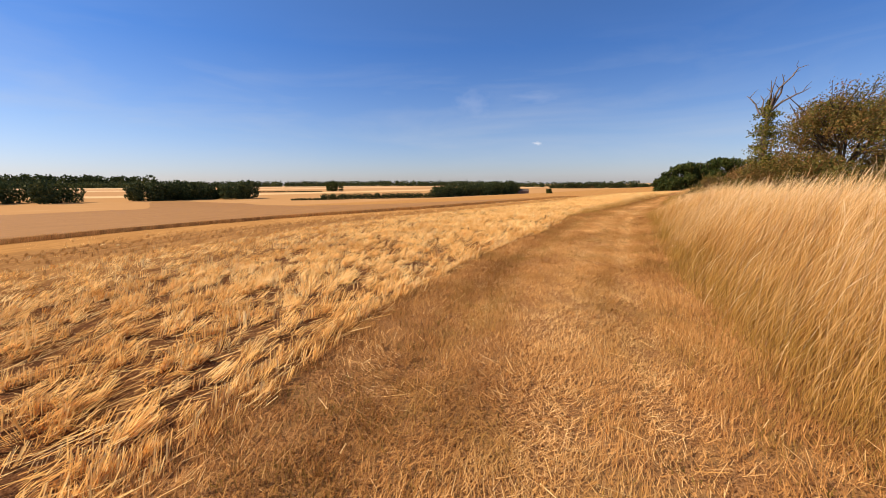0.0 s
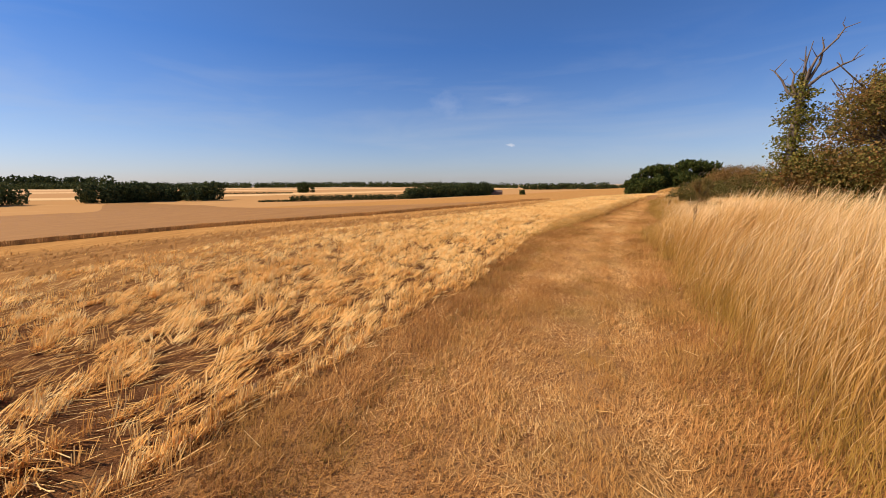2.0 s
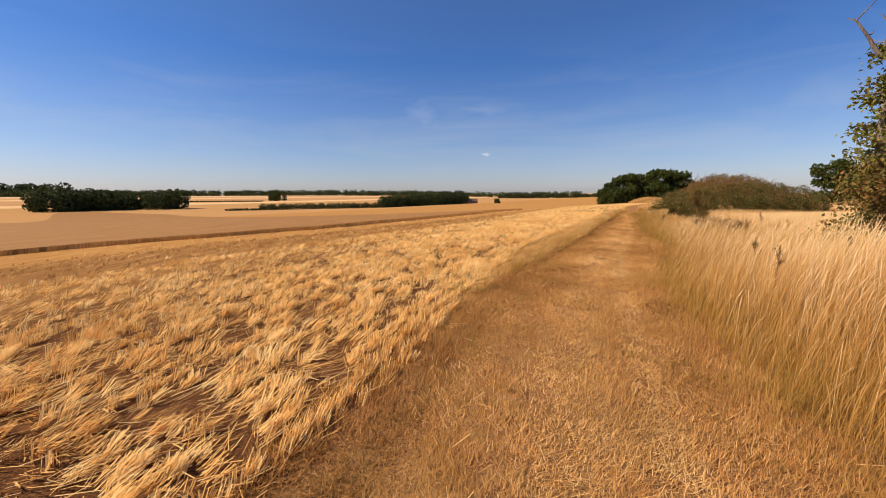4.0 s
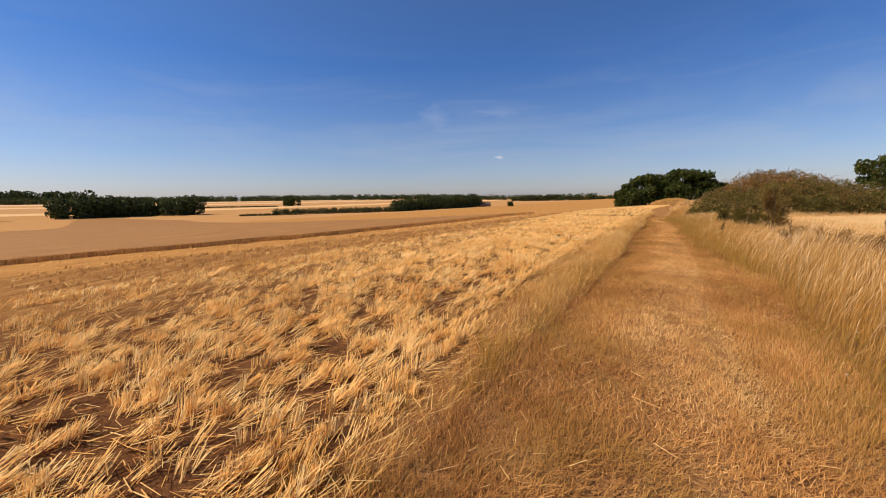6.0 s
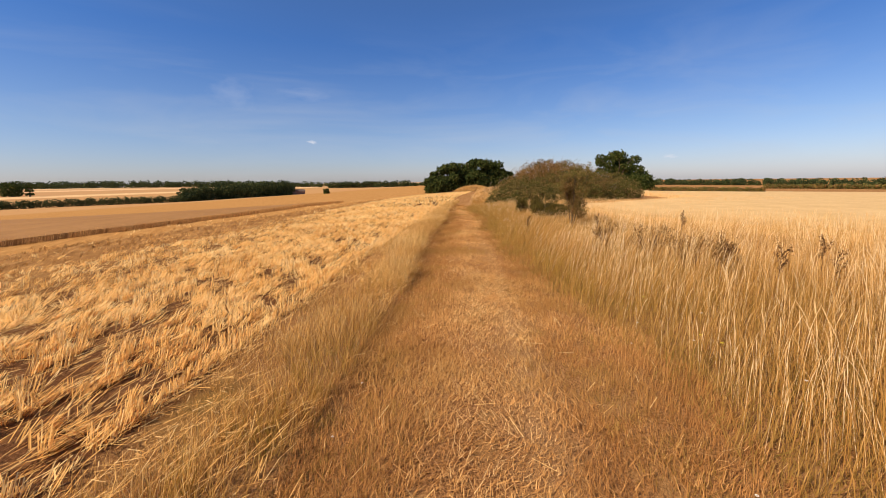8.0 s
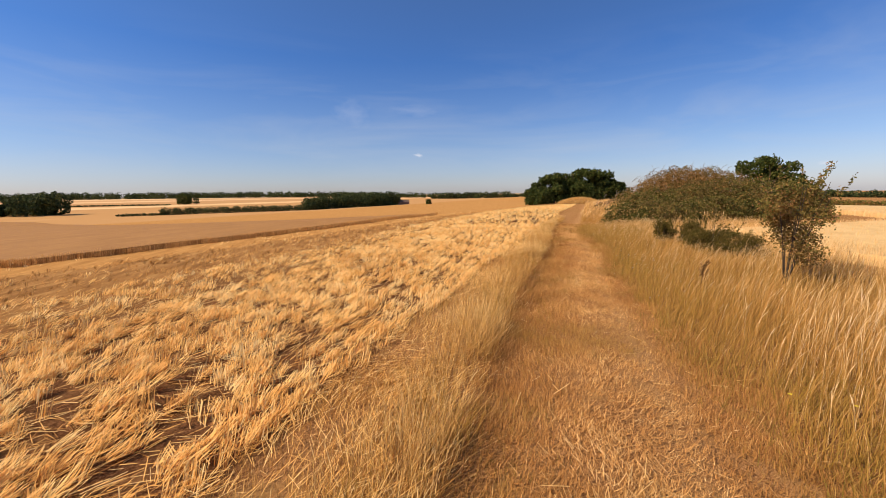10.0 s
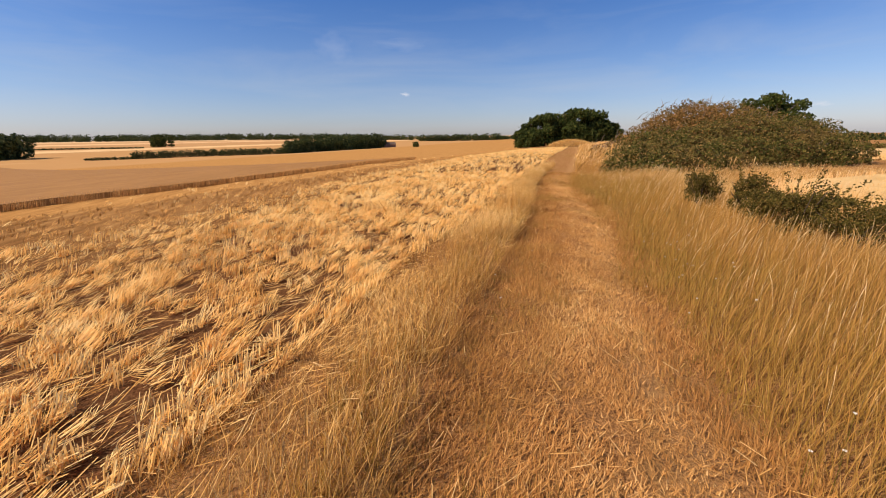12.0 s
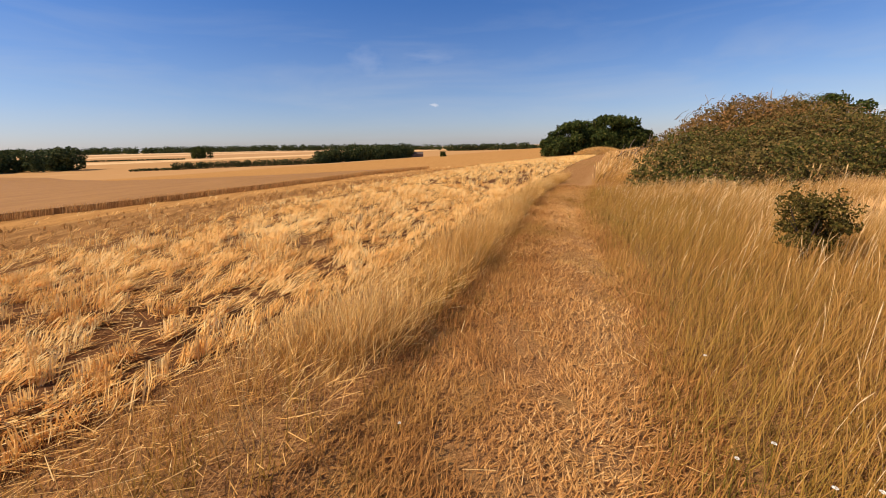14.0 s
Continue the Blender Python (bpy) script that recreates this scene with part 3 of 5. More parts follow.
# ---- stubble ----
def stubble(name, n, s0, s1, d0, d1, per, row, length, width, seed, mat, label, keep, bunch=0.042, upright=0.4):
    """Sheaves of cut straw in drill rows, pressed over by the harvester: the straws of a sheaf lie one way."""
    rng = np.random.RandomState(seed)
    s, d = rng.uniform(s0, s1, n), rng.uniform(d0, d1, n)
    d = np.round(d / row) * row + rng.normal(0, row * 0.14, n) + 0.3 * row * value_noise(s * 0.9, d * 0.3, 10)
    m = rng.rand(n) < keep(s, d)
    s, d = s[m], d[m]
    n = len(s)
    x, y = from_lane(s, d)
    # neighbouring sheaves lie over the same way, here and there one lies across
    a = radians(28) + 0.55 * value_noise(x * 0.9, y * 0.9, 11) + 0.9 * value_noise(x * 5.5, y * 5.5, 14) + rng.normal(0, 0.4, n)
    a = np.where(rng.rand(n) < 0.13, a + rng.normal(0, 1.2, n), a)
    up = rng.rand(n) < np.clip(upright + 0.4 * value_noise(x * 2.1, y * 2.1, 12), 0.08, 0.85)
    up = up | (d < edge_left(s) + 0.25) & (rng.rand(n) < 0.75)
    over = np.where(up, rng.uniform(0.12, 0.6, n), rng.uniform(0.74, 0.95, n))
    tone_c = np.clip(0.63 + 0.14 * value_noise(x * 1.7, y * 1.7, 13) + 0.18 * value_noise(x * 7, y * 7, 24) + rng.normal(0, 0.15, n), 0, 1)
    k = per
    rx, ry = np.sin(a + radians(36)), np.cos(a + radians(36))
    al, ac = rng.normal(0, bunch, n * k), rng.normal(0, bunch * 0.5, n * k)
    X = np.repeat(x, k) + al * np.repeat(ry, k) * 0.8 + ac * np.repeat(rx, k)
    Y = np.repeat(y, k) - al * np.repeat(rx, k) * 0.8 + ac * np.repeat(ry, k)
    A = np.repeat(a, k) + rng.normal(0, 0.13, n * k) + al / bunch * 0.10
    O = np.clip(np.repeat(over, k) + rng.normal(0, 0.06, n * k), 0, 0.98)
    lean = np.stack([np.sin(A + radians(36)), np.cos(A + radians(36))], -1) * O[:, None]
    b = np.stack([X, Y, ground_z(X, Y) - 0.01 + 0.07 * rng.rand(n * k) * (O > 0.7)], -1)
    L = np.repeat(rng.uniform(*length, n), k) * rng.uniform(0.8, 1.12, n * k)
    tone = np.clip(np.repeat(tone_c, k) + rng.normal(0, 0.17, n * k), 0, 1)
    W = width * rng.uniform(0.75, 1.3, n * k)
    me = blades(b, lean, L, W, [(0, 1), (1, 0.75)], mat, name, curl=0.25, rng=rng, tone=tone, lay=True)
    return tagged(new(name, me), label, "stubble", kind="stuff")


def keep_near(s, d):
    x, y = from_lane(s, d)
    gap = 0.5 * value_noise(s * 3.0, d * 6, 15) + 0.8 * value_noise(x * 8, y * 8, 19) + 0.7 * value_noise(s * 9, d * 16, 23)
    k = np.clip(0.6 + 1.5 * gap, 0.04, 1)
    k = np.where(d < edge_left(s) + 0.3, np.maximum(k, 0.6), k)
    return k * (d > edge_left(s) + 0.08 * value_noise(s * 2, s * 0, 5))


def keep_far(s, d):
    x, y = from_lane(s, d)
    r = d / left_crop(s) + 0.18 * (0.5 + 0.3 * value_noise(x * 0.35, y * 0.35, 17))
    return np.where(r < 0.5, 1.0, 0.04) * (d < left_crop(s) - 0.3) * np.clip(0.55 + 0.7 * value_noise(x * 6, y * 6, 16) + 0.5 * value_noise(x * 1.8, y * 1.8, 16), 0.03, 1)


stubble("stubble", 43500, -4.5, 42, 1.2, 6.5, 12, 0.22, (0.08, 0.17), 0.0066, 31, STRAW,
        "pale golden cut straw stubble pressed over in rows", keep_near)
stubble("stubble", 40000, -6, 55, 6.5, 14.0, 8, 0.25, (0.09, 0.18), 0.0105, 34, STRAW,
        "pale golden cut straw stubble in the open field", lambda s, d: keep_near(s, d) * np.maximum(keep_far(s, d), 0.25 * (d < 9)), bunch=0.06)
stubble("stubble", 24000, -10, 78, 14.0, 27.0, 7, 0.34, (0.10, 0.20), 0.016, 32, STRAW,
        "pale golden cut straw stubble farther into the field", keep_far, bunch=0.07)
stubble("stubble", 11000, 42, 95, 0.8, 9.0, 8, 0.27, (0.13, 0.24), 0.012, 35, STRAW,
        "pale golden cut straw stubble along the far track", keep_near, bunch=0.06)


def keep_band(s, d):
    x, y = from_lane(s, d)
    r = d / left_crop(s) + 0.18 * (0.5 + 0.3 * value_noise(x * 0.35, y * 0.35, 17))
    return (r > 0.46) * (r < 0.84) * np.clip(0.45 + 0.7 * value_noise(x * 5, y * 5, 20), 0.1, 1)


stubble("trampled_stubble", 30000, -10, 78, 7.0, 26.0, 6, 0.34, (0.08, 0.15), 0.014, 36, STRAW_BROWN,
        "brown trampled stubble in a band along the corn", keep_band)


def loose_straw():
    rng = np.random.RandomState(33)
    s, d, x, y = scatter(70000, -3, 40, 1.2, 10, rng, lambda s, d: (d > edge_left(s)) * np.clip(1.2 - d / 11, 0.2, 1))
    n = len(s)
    a = radians(62) + 0.9 * value_noise(x * 1.6, y * 1.6, 18) + 0.8 * value_noise(x * 4, y * 4, 25) + rng.normal(0, 0.4, n)
    lean = np.stack([np.sin(a), np.cos(a)], -1) * 0.985
    b = np.stack([x, y, ground_z(x, y) + rng.uniform(0.0, 0.06, n)], -1)
    me = blades(b, lean, rng.uniform(0.08, 0.26, n), rng.uniform(0.004, 0.0075, n), [(0, 1), (1, 0.8)], STRAW, "loose_straw", curl=0.1, rng=rng, lay=True)
    tagged(new("loose_straw", me), "loose golden straw lying over the stubble", "straw", kind="stuff")


loose_straw()


# ---- the mown track ----
def wear(s, d):
    """0 where the grass of the track still stands, 1 where it is trodden to pale litter."""
    drift = 0.1 * value_noise(s * 0.8, s * 0, 46)
    line = np.exp(-((d + np.interp(s, [0, 14, 20, 40], [0.78, 0.78, 0.45, 0.3]) + drift) / 0.16) ** 2)
    lane_1 = np.exp(-((d + 0.12 + drift) / 0.34) ** 2)
    lane_2 = np.exp(-((d - 0.62 + drift) / 0.2) ** 2) * (s < 14)
    return np.clip(np.maximum(np.maximum(line, 0.85 * lane_1), 0.45 * lane_2), 0, 1)


def on_track(s, d):
    wob = 0.1 * value_noise(s * 1.9, s * 0, 40)
    return (d < np.maximum(track_left(s), np.where(s < 15, edge_left(s) + 0.3, 0)) + wob) * (-d < track_right(s) + 0.2 + wob)


def track_turf():
    rng = np.random.RandomState(41)

    def stand(s, d):
        x, y = from_lane(s, d)
        tuft = np.clip(0.75 - 0.3 * wear(s, d) + 0.35 * value_noise(x * 3, y * 3, 44) + 0.45 * value_noise(x * 11, y * 11, 45), 0.15, 1)
        return on_track(s, d) * np.clip(1.8 - s / 38, 0.5, 1) * tuft

    s, d, x, y = scatter(1000000, -1.5, 42, -1.8, 1.9, rng, stand)
    n = len(s)
    w = wear(s, d)
    way = radians(20) + 1.6 * value_noise(x * 2.6, y * 2.6, 49) + rng.normal(0, 1.1, n)
    flat = np.where(rng.rand(n) < 0.45 + 0.4 * w, rng.uniform(0.78, 0.97, n), rng.uniform(0.1, 0.7, n))
    lean = np.stack([np.cos(way), np.sin(way)], -1) * flat[:, None]
    b = np.stack([x, y, ground_z(x, y) + 0.014 * rng.rand(n)], -1)
    L = np.where(flat > 0.75, rng.uniform(0.03, 0.11, n), rng.uniform(0.025, 0.085, n)) * (1 - 0.35 * w) * (1 + 0.35 * value_noise(x * 5, y * 5, 39))
    tone = np.clip(0.38 + 0.16 * value_noise(x * 1.3, y * 1.3, 38) + 0.16 * value_noise(x * 5, y * 5, 42) + rng.normal(0, 0.2, n) + 0.36 * w - np.interp(s, [22, 27], [0, 0.14])
                   - 0.22 * np.exp(-((d - 0.9) / 0.4) ** 2) * np.interp(s, [2, 6, 15, 18], [0.3, 1, 1, 0.5]), 0, 1)
    me = slivers(b, lean, L, rng.uniform(0.003, 0.0062, n) * (1 + np.clip(s - 26, 0, 20) / 12), MOWN, "mown_grass", rng, tone)
    tagged(new("mown_grass", me), "short dead mown grass on the trodden track", "grass", kind="stuff")
    # pale cut straw matted flat in swirls
    s, d, x, y = scatter(120000, -1.5, 42, -1.8, 1.9, rng, lambda s, d: on_track(s, d) * np.clip(
        0.25 + 0.55 * wear(s, d) + 0.5 * value_noise(*[3.5 * q for q in from_lane(s, d)], 37), 0.05, 1))
    n = len(s)
    way = radians(70) + 1.4 * value_noise(x * 1.8, y * 1.8, 36) + 1.0 * value_noise(x * 6, y * 6, 35) + rng.normal(0, 0.45, n)
    b = np.stack([x, y, ground_z(x, y) + 0.012 + 0.03 * rng.rand(n)], -1)
    me = blades(b, np.stack([np.cos(way), np.sin(way)], -1) * rng.uniform(0.93, 0.985, n)[:, None], rng.uniform(0.03, 0.11, n), rng.uniform(0.0022, 0.0042, n),
                [(0, 1), (1, 0.7)], MOWN, "matted_straw", curl=0.1, rng=rng, lay=True,
                tone=np.clip(0.62 - np.interp(s, [22, 27], [0, 0.16]) + 0.2 * value_noise(x * 4, y * 4, 34) + rng.normal(0, 0.18, n), 0, 1))
    tagged(new("matted_straw", me), "pale cut straw matted flat over the mown track", "straw", kind="stuff")
    # longer straws blown over from the field
    s, d, x, y = scatter(1000, -1.5, 40, -1.7, 1.9, rng, on_track)
    n = len(s)
    way = rng.rand(n) * 6.283
    b = np.stack([x, y, ground_z(x, y) + 0.03 + 0.02 * rng.rand(n)], -1)
    me = blades(b, np.stack([np.cos(way), np.sin(way)], -1) * 0.985, rng.uniform(0.07, 0.19, n), rng.uniform(0.003, 0.005, n), [(0, 1), (1, 0.8)], STRAW, "scattered_straw",
                curl=0.1, rng=rng, lay=True, tone=np.clip(rng.normal(0.8, 0.15, n), 0, 1))
    tagged(new("scattered_straw", me), "pale straws scattered over the mown track", "straw", kind="stuff")

    def tufts(seed, n, s0, s1, d0, d1, keep, k, spread, length, mat, name, label, lean=0.45, width=0.0045):
        rng = np.random.RandomState(seed)
        sc, dc, xc, yc = scatter(n, s0, s1, d0, d1, rng, keep)
        m = len(xc) * k
        X, Y = np.repeat(xc, k) + rng.normal(0, spread, m), np.repeat(yc, k) + rng.normal(0, spread, m)
        b = np.stack([X, Y, ground_z(X, Y)], -1)
        me = blades(b, WIND * 0.15 + rng.normal(0, lean, (m, 2)), rng.uniform(*length, m), np.full(m, width), [(0, 1), (1, 0.15)], mat, name, rng=rng)
        tagged(new(name, me), label, "grass", kind="stuff")

    # regrowth in the track: brown-olive tufts where few feet tread, green ones here and there
    tufts(43, 21000, -1, 42, -1.7, 1.8, lambda s, d: on_track(s, d) * np.clip(
              0.9 * np.exp(-((d - np.interp(s, [0, 14, 20, 40], [0.85, 0.85, 0.72, 0.4])) / 0.34) ** 2) + 0.7 * np.exp(-((d + np.interp(s, [0, 14, 22, 40], [1.2, 1.2, 1.05, 0.45])) / 0.24) ** 2)
              + 0.55 * value_noise(*[2.2 * q for q in from_lane(s, d)], 33) - 0.12, 0, 0.8),
          15, 0.045, (0.035, 0.095), UNDER, "regrowth", "olive brown tufts of regrowth in the mown track")
    tufts(47, 5200, -1, 38, -1.7, 1.7, lambda s, d: on_track(s, d) * np.clip(np.interp(s, [0, 2, 4, 36], [0.25, 0.2, 0.05, 0.05])
          + 0.35 * value_noise(*[1.3 * q for q in from_lane(s, d)], 32) - 0.12
          + 0.4 * np.exp(-((d - 0.85) / 0.3) ** 2) * np.interp(s, [3, 6, 16, 20], [0, 1, 1, 0.3]), 0, 0.6) * (0.25 + 0.75 * (np.abs(d) > 0.3)), 14, 0.04, (0.02, 0.07), GREEN, "green_grass", "small olive green tufts in the dry track")
    # greener growth at the foot of the long grass
    tufts(48, 2100, 16, 38, -3.2, -0.5, lambda s, d: np.clip(0.4 + 0.8 * value_noise(s * 1.5, d * 2, 48), 0, 1)
          * np.interp(-d - track_right(s), [-0.25, 0.0, 0.3, 1.0, 1.8], [0, 0.6, 0.9, 0.35, 0.0]), 26, 0.11, (0.06, 0.22), GREEN, "green_grass", "olive green grass at the foot of the tall dry grass")
    tufts(51, 2600, -1.5, 17, -2.9, -1.3, lambda s, d: np.clip(0.45 + 0.8 * value_noise(s * 1.5, d * 2, 70), 0, 1)
          * np.interp(-d - track_right(s), [-0.05, 0.1, 0.5, 1.1], [0, 0.7, 0.6, 0.0]), 18, 0.09, (0.12, 0.42), AMBER, "amber_grass", "amber olive blades low in the tall dry grass", 0.25)
    tufts(53, 2600, 22, 40, -3.4, -0.5, lambda s, d: np.clip(0.5 + 0.8 * value_noise(s * 1.3, d * 1.8, 74), 0, 1)
          * np.interp(-d - track_right(s), [-0.1, 0.15, 1.3, 2.2], [0, 0.9, 0.7, 0.0]), 18, 0.09, (0.1, 0.38), AMBER, "amber_grass", "amber olive blades low in the dry grass", 0.3)
    tufts(50, 2700, 14, 42, 0.3, 2.2, lambda s, d: np.interp(d - track_left(s), [-0.06, 0.03, 0.25, 0.45], [0, 1, 0.85, 0]) * np.clip(0.6 + 0.7 * value_noise(s * 2.2, d * 3, 73), 0.1, 1),
          22, 0.045, (0.1, 0.33), AMBER, "verge_edge_grass", "amber olive grass standing along the edge of the track", 0.28)
    tufts(52, 420, 14, 42, 0.3, 2.2, lambda s, d: np.interp(np.abs(d - track_left(s) - 0.1), [0, 0.2], [0.8, 0]), 20, 0.05, (0.05, 0.17), GREEN,
          "green_grass", "olive green grass along the edge of the track")


track_turf()


# ---- verges ----
def grass_height(s, r):
    top = np.interp(s, [0, 11, 16, 20, 30, 36, 44], [1.3, 1.24, 1.2, 0.9, 0.72, 0.5, 0.45])
    reach = np.interp(s, [14, 17, 21, 27, 36], [1.0, 1.7, 1.8, 1.9, 1.7])
    return top * np.interp(r / reach, [0, 0.12, 0.5, 1.2, 3], [0.2, 0.4, 0.68, 0.95, 1.0])


def tall_grass():
    rng = np.random.RandomState(51)

    def keep(s, d):
        r = -d - track_right(s)
        x, y = from_lane(s, d)
        g = np.clip(0.75 + 0.4 * value_noise(x * 1.2, y * 1.2, 52) + 0.3 * value_noise(x * 5, y * 5, 50), 0.15, 1) * np.where(s > 17, np.interp(r, [0.1, 1.4], [0.5, 1]), 1)
        return (r > 0.05 + 0.15 * value_noise(s * 1.4, s * 0, 53)) * (d > right_crop(s) - 1.0) * g * np.interp(r, [0, 1.5, 3.5, 9], [1, 0.95, 0.42, 0.2])

    s, d, x, y = scatter(430000, -2.2, 44, -11, -0.5, rng, keep)
    n = len(s)
    r = -d - track_right(s)
    L = grass_height(s, r) * rng.uniform(0.55, 1.08, n) * (1 + 0.12 * value_noise(x * 0.8, y * 0.8, 54))
    gust = np.interp(s, [14, 20], [0.55, 0.6]) + 0.16 * value_noise(x * 0.6, y * 0.6, 55)
    lean = WIND * gust[:, None] + rng.normal(0, 0.19, (n, 2))
    b = np.stack([x, y, ground_z(x, y)], -1)
    tone = np.clip(0.48 + 0.2 * value_noise(x * 0.9, y * 0.9, 56) + 0.12 * value_noise(x * 6, y * 6, 60) + rng.normal(0, 0.18, n), 0, 1)
    tone = np.clip(tone - np.interp(s, [17, 20, 24, 28], [0, 0.04, 0.2, 0.42]) * np.clip(1.3 - r / 1.6, -0.2, 1), 0, 1)
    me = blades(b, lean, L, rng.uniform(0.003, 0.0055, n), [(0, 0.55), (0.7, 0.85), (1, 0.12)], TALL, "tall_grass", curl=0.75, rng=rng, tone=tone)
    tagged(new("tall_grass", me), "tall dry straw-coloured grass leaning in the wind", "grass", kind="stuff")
    # the flowering stems with their feathery heads
    rng = np.random.RandomState(66)
    s, d, x, y = scatter(210000, -2.2, 44, -11, -0.5, rng, lambda s, d: keep(s, d) * np.interp(-d - track_right(s) - 0.3 * (s < 16), [0.05, 0.35, 0.9], [0.08, 0.55, 1])
                         * np.interp(s, [0, 22, 27], [1, 1, 0.3]) * np.clip(0.7 + 0.6 * value_noise(*[1.5 * q for q in from_lane(s, d)], 67), 0.1, 1))
    n = len(s)
    r = -d - track_right(s)
    L = grass_height(s, r) * rng.uniform(0.9, 1.22, n)
    gust = 0.6 + 0.16 * value_noise(x * 0.6, y * 0.6, 55)
    lean = WIND * gust[:, None] + rng.normal(0, 0.12, (n, 2))
    b = np.stack([x, y, ground_z(x, y)], -1)
    me = blades(b, lean, L, rng.uniform(0.0036, 0.0066, n), [(0, 0.4), (0.76, 0.42), (0.87, 1.0), (1, 0.15)], HEADS, "grass_heads", curl=0.8, rng=rng,
                tone=np.clip(0.55 + 0.2 * value_noise(x * 2, y * 2, 68) + rng.normal(0, 0.2, n), 0, 1))
    tagged(new("grass_heads", me), "pale feathery seed heads nodding over the dry grass", "grass", kind="stuff")
    # the bank below the thicket and the rough beyond
    rng = np.random.RandomState(58)
    s, d, x, y = scatter(12000, 42, 78, -6.5, -0.5, rng, lambda s, d: (-d > track_right(s)) * 0.9)
    n = len(s)
    b = np.stack([x, y, ground_z(x, y)], -1)
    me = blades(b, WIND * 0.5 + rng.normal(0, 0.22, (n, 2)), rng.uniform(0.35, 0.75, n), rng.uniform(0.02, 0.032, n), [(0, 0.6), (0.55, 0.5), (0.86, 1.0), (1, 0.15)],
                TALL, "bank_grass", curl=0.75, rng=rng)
    tagged(new("bank_grass", me), "dry pale grass on the bank beside the thicket", "grass", kind="stuff")
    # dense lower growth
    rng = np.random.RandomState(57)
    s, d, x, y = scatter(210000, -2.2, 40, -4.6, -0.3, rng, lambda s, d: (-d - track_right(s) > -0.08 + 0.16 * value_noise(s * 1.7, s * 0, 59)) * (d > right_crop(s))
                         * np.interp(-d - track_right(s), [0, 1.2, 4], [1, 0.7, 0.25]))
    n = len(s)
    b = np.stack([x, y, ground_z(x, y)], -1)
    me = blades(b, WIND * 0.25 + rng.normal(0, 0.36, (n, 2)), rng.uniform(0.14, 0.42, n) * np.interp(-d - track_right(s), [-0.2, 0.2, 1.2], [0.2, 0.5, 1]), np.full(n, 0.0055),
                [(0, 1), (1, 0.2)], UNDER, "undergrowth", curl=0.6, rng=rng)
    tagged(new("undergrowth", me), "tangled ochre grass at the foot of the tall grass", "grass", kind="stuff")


tall_grass()


def left_verge():
    rng = np.random.RandomState(61)

    def keep(s, d):
        w = edge_left(s) - track_left(s)
        u = (d - track_left(s)) / np.maximum(w, 0.01)
        return (u > -0.05) * (u < 1.1) * (w > 0.12) * np.interp(u, [-0.05, 0.2, 0.8, 1.1], [0.6, 1, 0.9, 0.5])

    s, d, x, y = scatter(190000, 12, 46, 0.3, 2.4, rng, lambda s, d: keep(s, d) * np.clip(0.6 + 0.6 * value_noise(*[4 * q for q in from_lane(s, d)], 69), 0.12, 1))
    n = len(s)
    top = np.interp(s, [12, 18, 24, 34, 50], [0.1, 0.23, 0.28, 0.31, 0.24])
    b = np.stack([x, y, ground_z(x, y)], -1)
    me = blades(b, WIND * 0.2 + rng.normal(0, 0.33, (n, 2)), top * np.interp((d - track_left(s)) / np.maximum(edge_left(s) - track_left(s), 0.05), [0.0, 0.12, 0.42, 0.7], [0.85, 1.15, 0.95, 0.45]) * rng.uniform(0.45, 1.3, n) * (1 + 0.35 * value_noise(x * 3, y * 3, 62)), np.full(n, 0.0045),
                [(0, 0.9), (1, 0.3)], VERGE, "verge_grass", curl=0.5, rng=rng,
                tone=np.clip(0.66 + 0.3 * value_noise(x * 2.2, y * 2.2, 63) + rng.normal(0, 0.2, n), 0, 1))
    tagged(new("verge_grass", me), "strip of dry grass between track and stubble", "grass", kind="stuff")
    # straw laid over in it
    s, d, x, y = scatter(44000, 12, 42, 0.5, 2.4, rng, lambda s, d: keep(s, d) * np.clip(0.55 + 0.9 * value_noise(s * 1.3, d * 3, 64), 0, 1))
    n = len(s)
    a = radians(70) + 1.6 * value_noise(x * 1.9, y * 1.9, 65) + rng.normal(0, 0.7, n)
    over = rng.uniform(0.88, 0.985, n)
    b = np.stack([x, y, ground_z(x, y) + rng.uniform(0.01, 0.15, n)], -1)
    me = blades(b, np.stack([np.sin(a), np.cos(a)], -1) * over[:, None], rng.uniform(0.07, 0.19, n), np.full(n, 0.0042), [(0, 1), (1, 0.6)], STRAW, "lying_straw", curl=0.2, rng=rng,
                tone=np.clip(rng.normal(0.56, 0.22, n), 0, 1), lay=True)
    tagged(new("lying_straw", me), "pale dry straw lying over in the verge", "straw", kind="stuff")


left_verge()


# ---- trees and thickets ----
def limbs(origin, rng, n, spread, height, radius, levels=2):
    """Trunk foot, then limbs that fork upward and outward."""
    o, parts = Vector(origin), []
    for i in range(n):
        a = 2 * math.pi * i / n + rng.uniform(-0.4, 0.4)
        q = [o + Vector((0, 0, height * 0.25))]
        for k in range(1, 5):
            t = k / 4
            q.append(o + Vector((math.cos(a) * spread * t ** 1.2, math.sin(a) * spread * t ** 1.2, height * (0.25 + 0.65 * t))) +
                     Vector(rng.normal(0, 0.05 * height * t, 3)))
        parts.append(tube(q, [radius * (1 - 0.8 * k / 4) for k in range(5)], 6))
    return parts


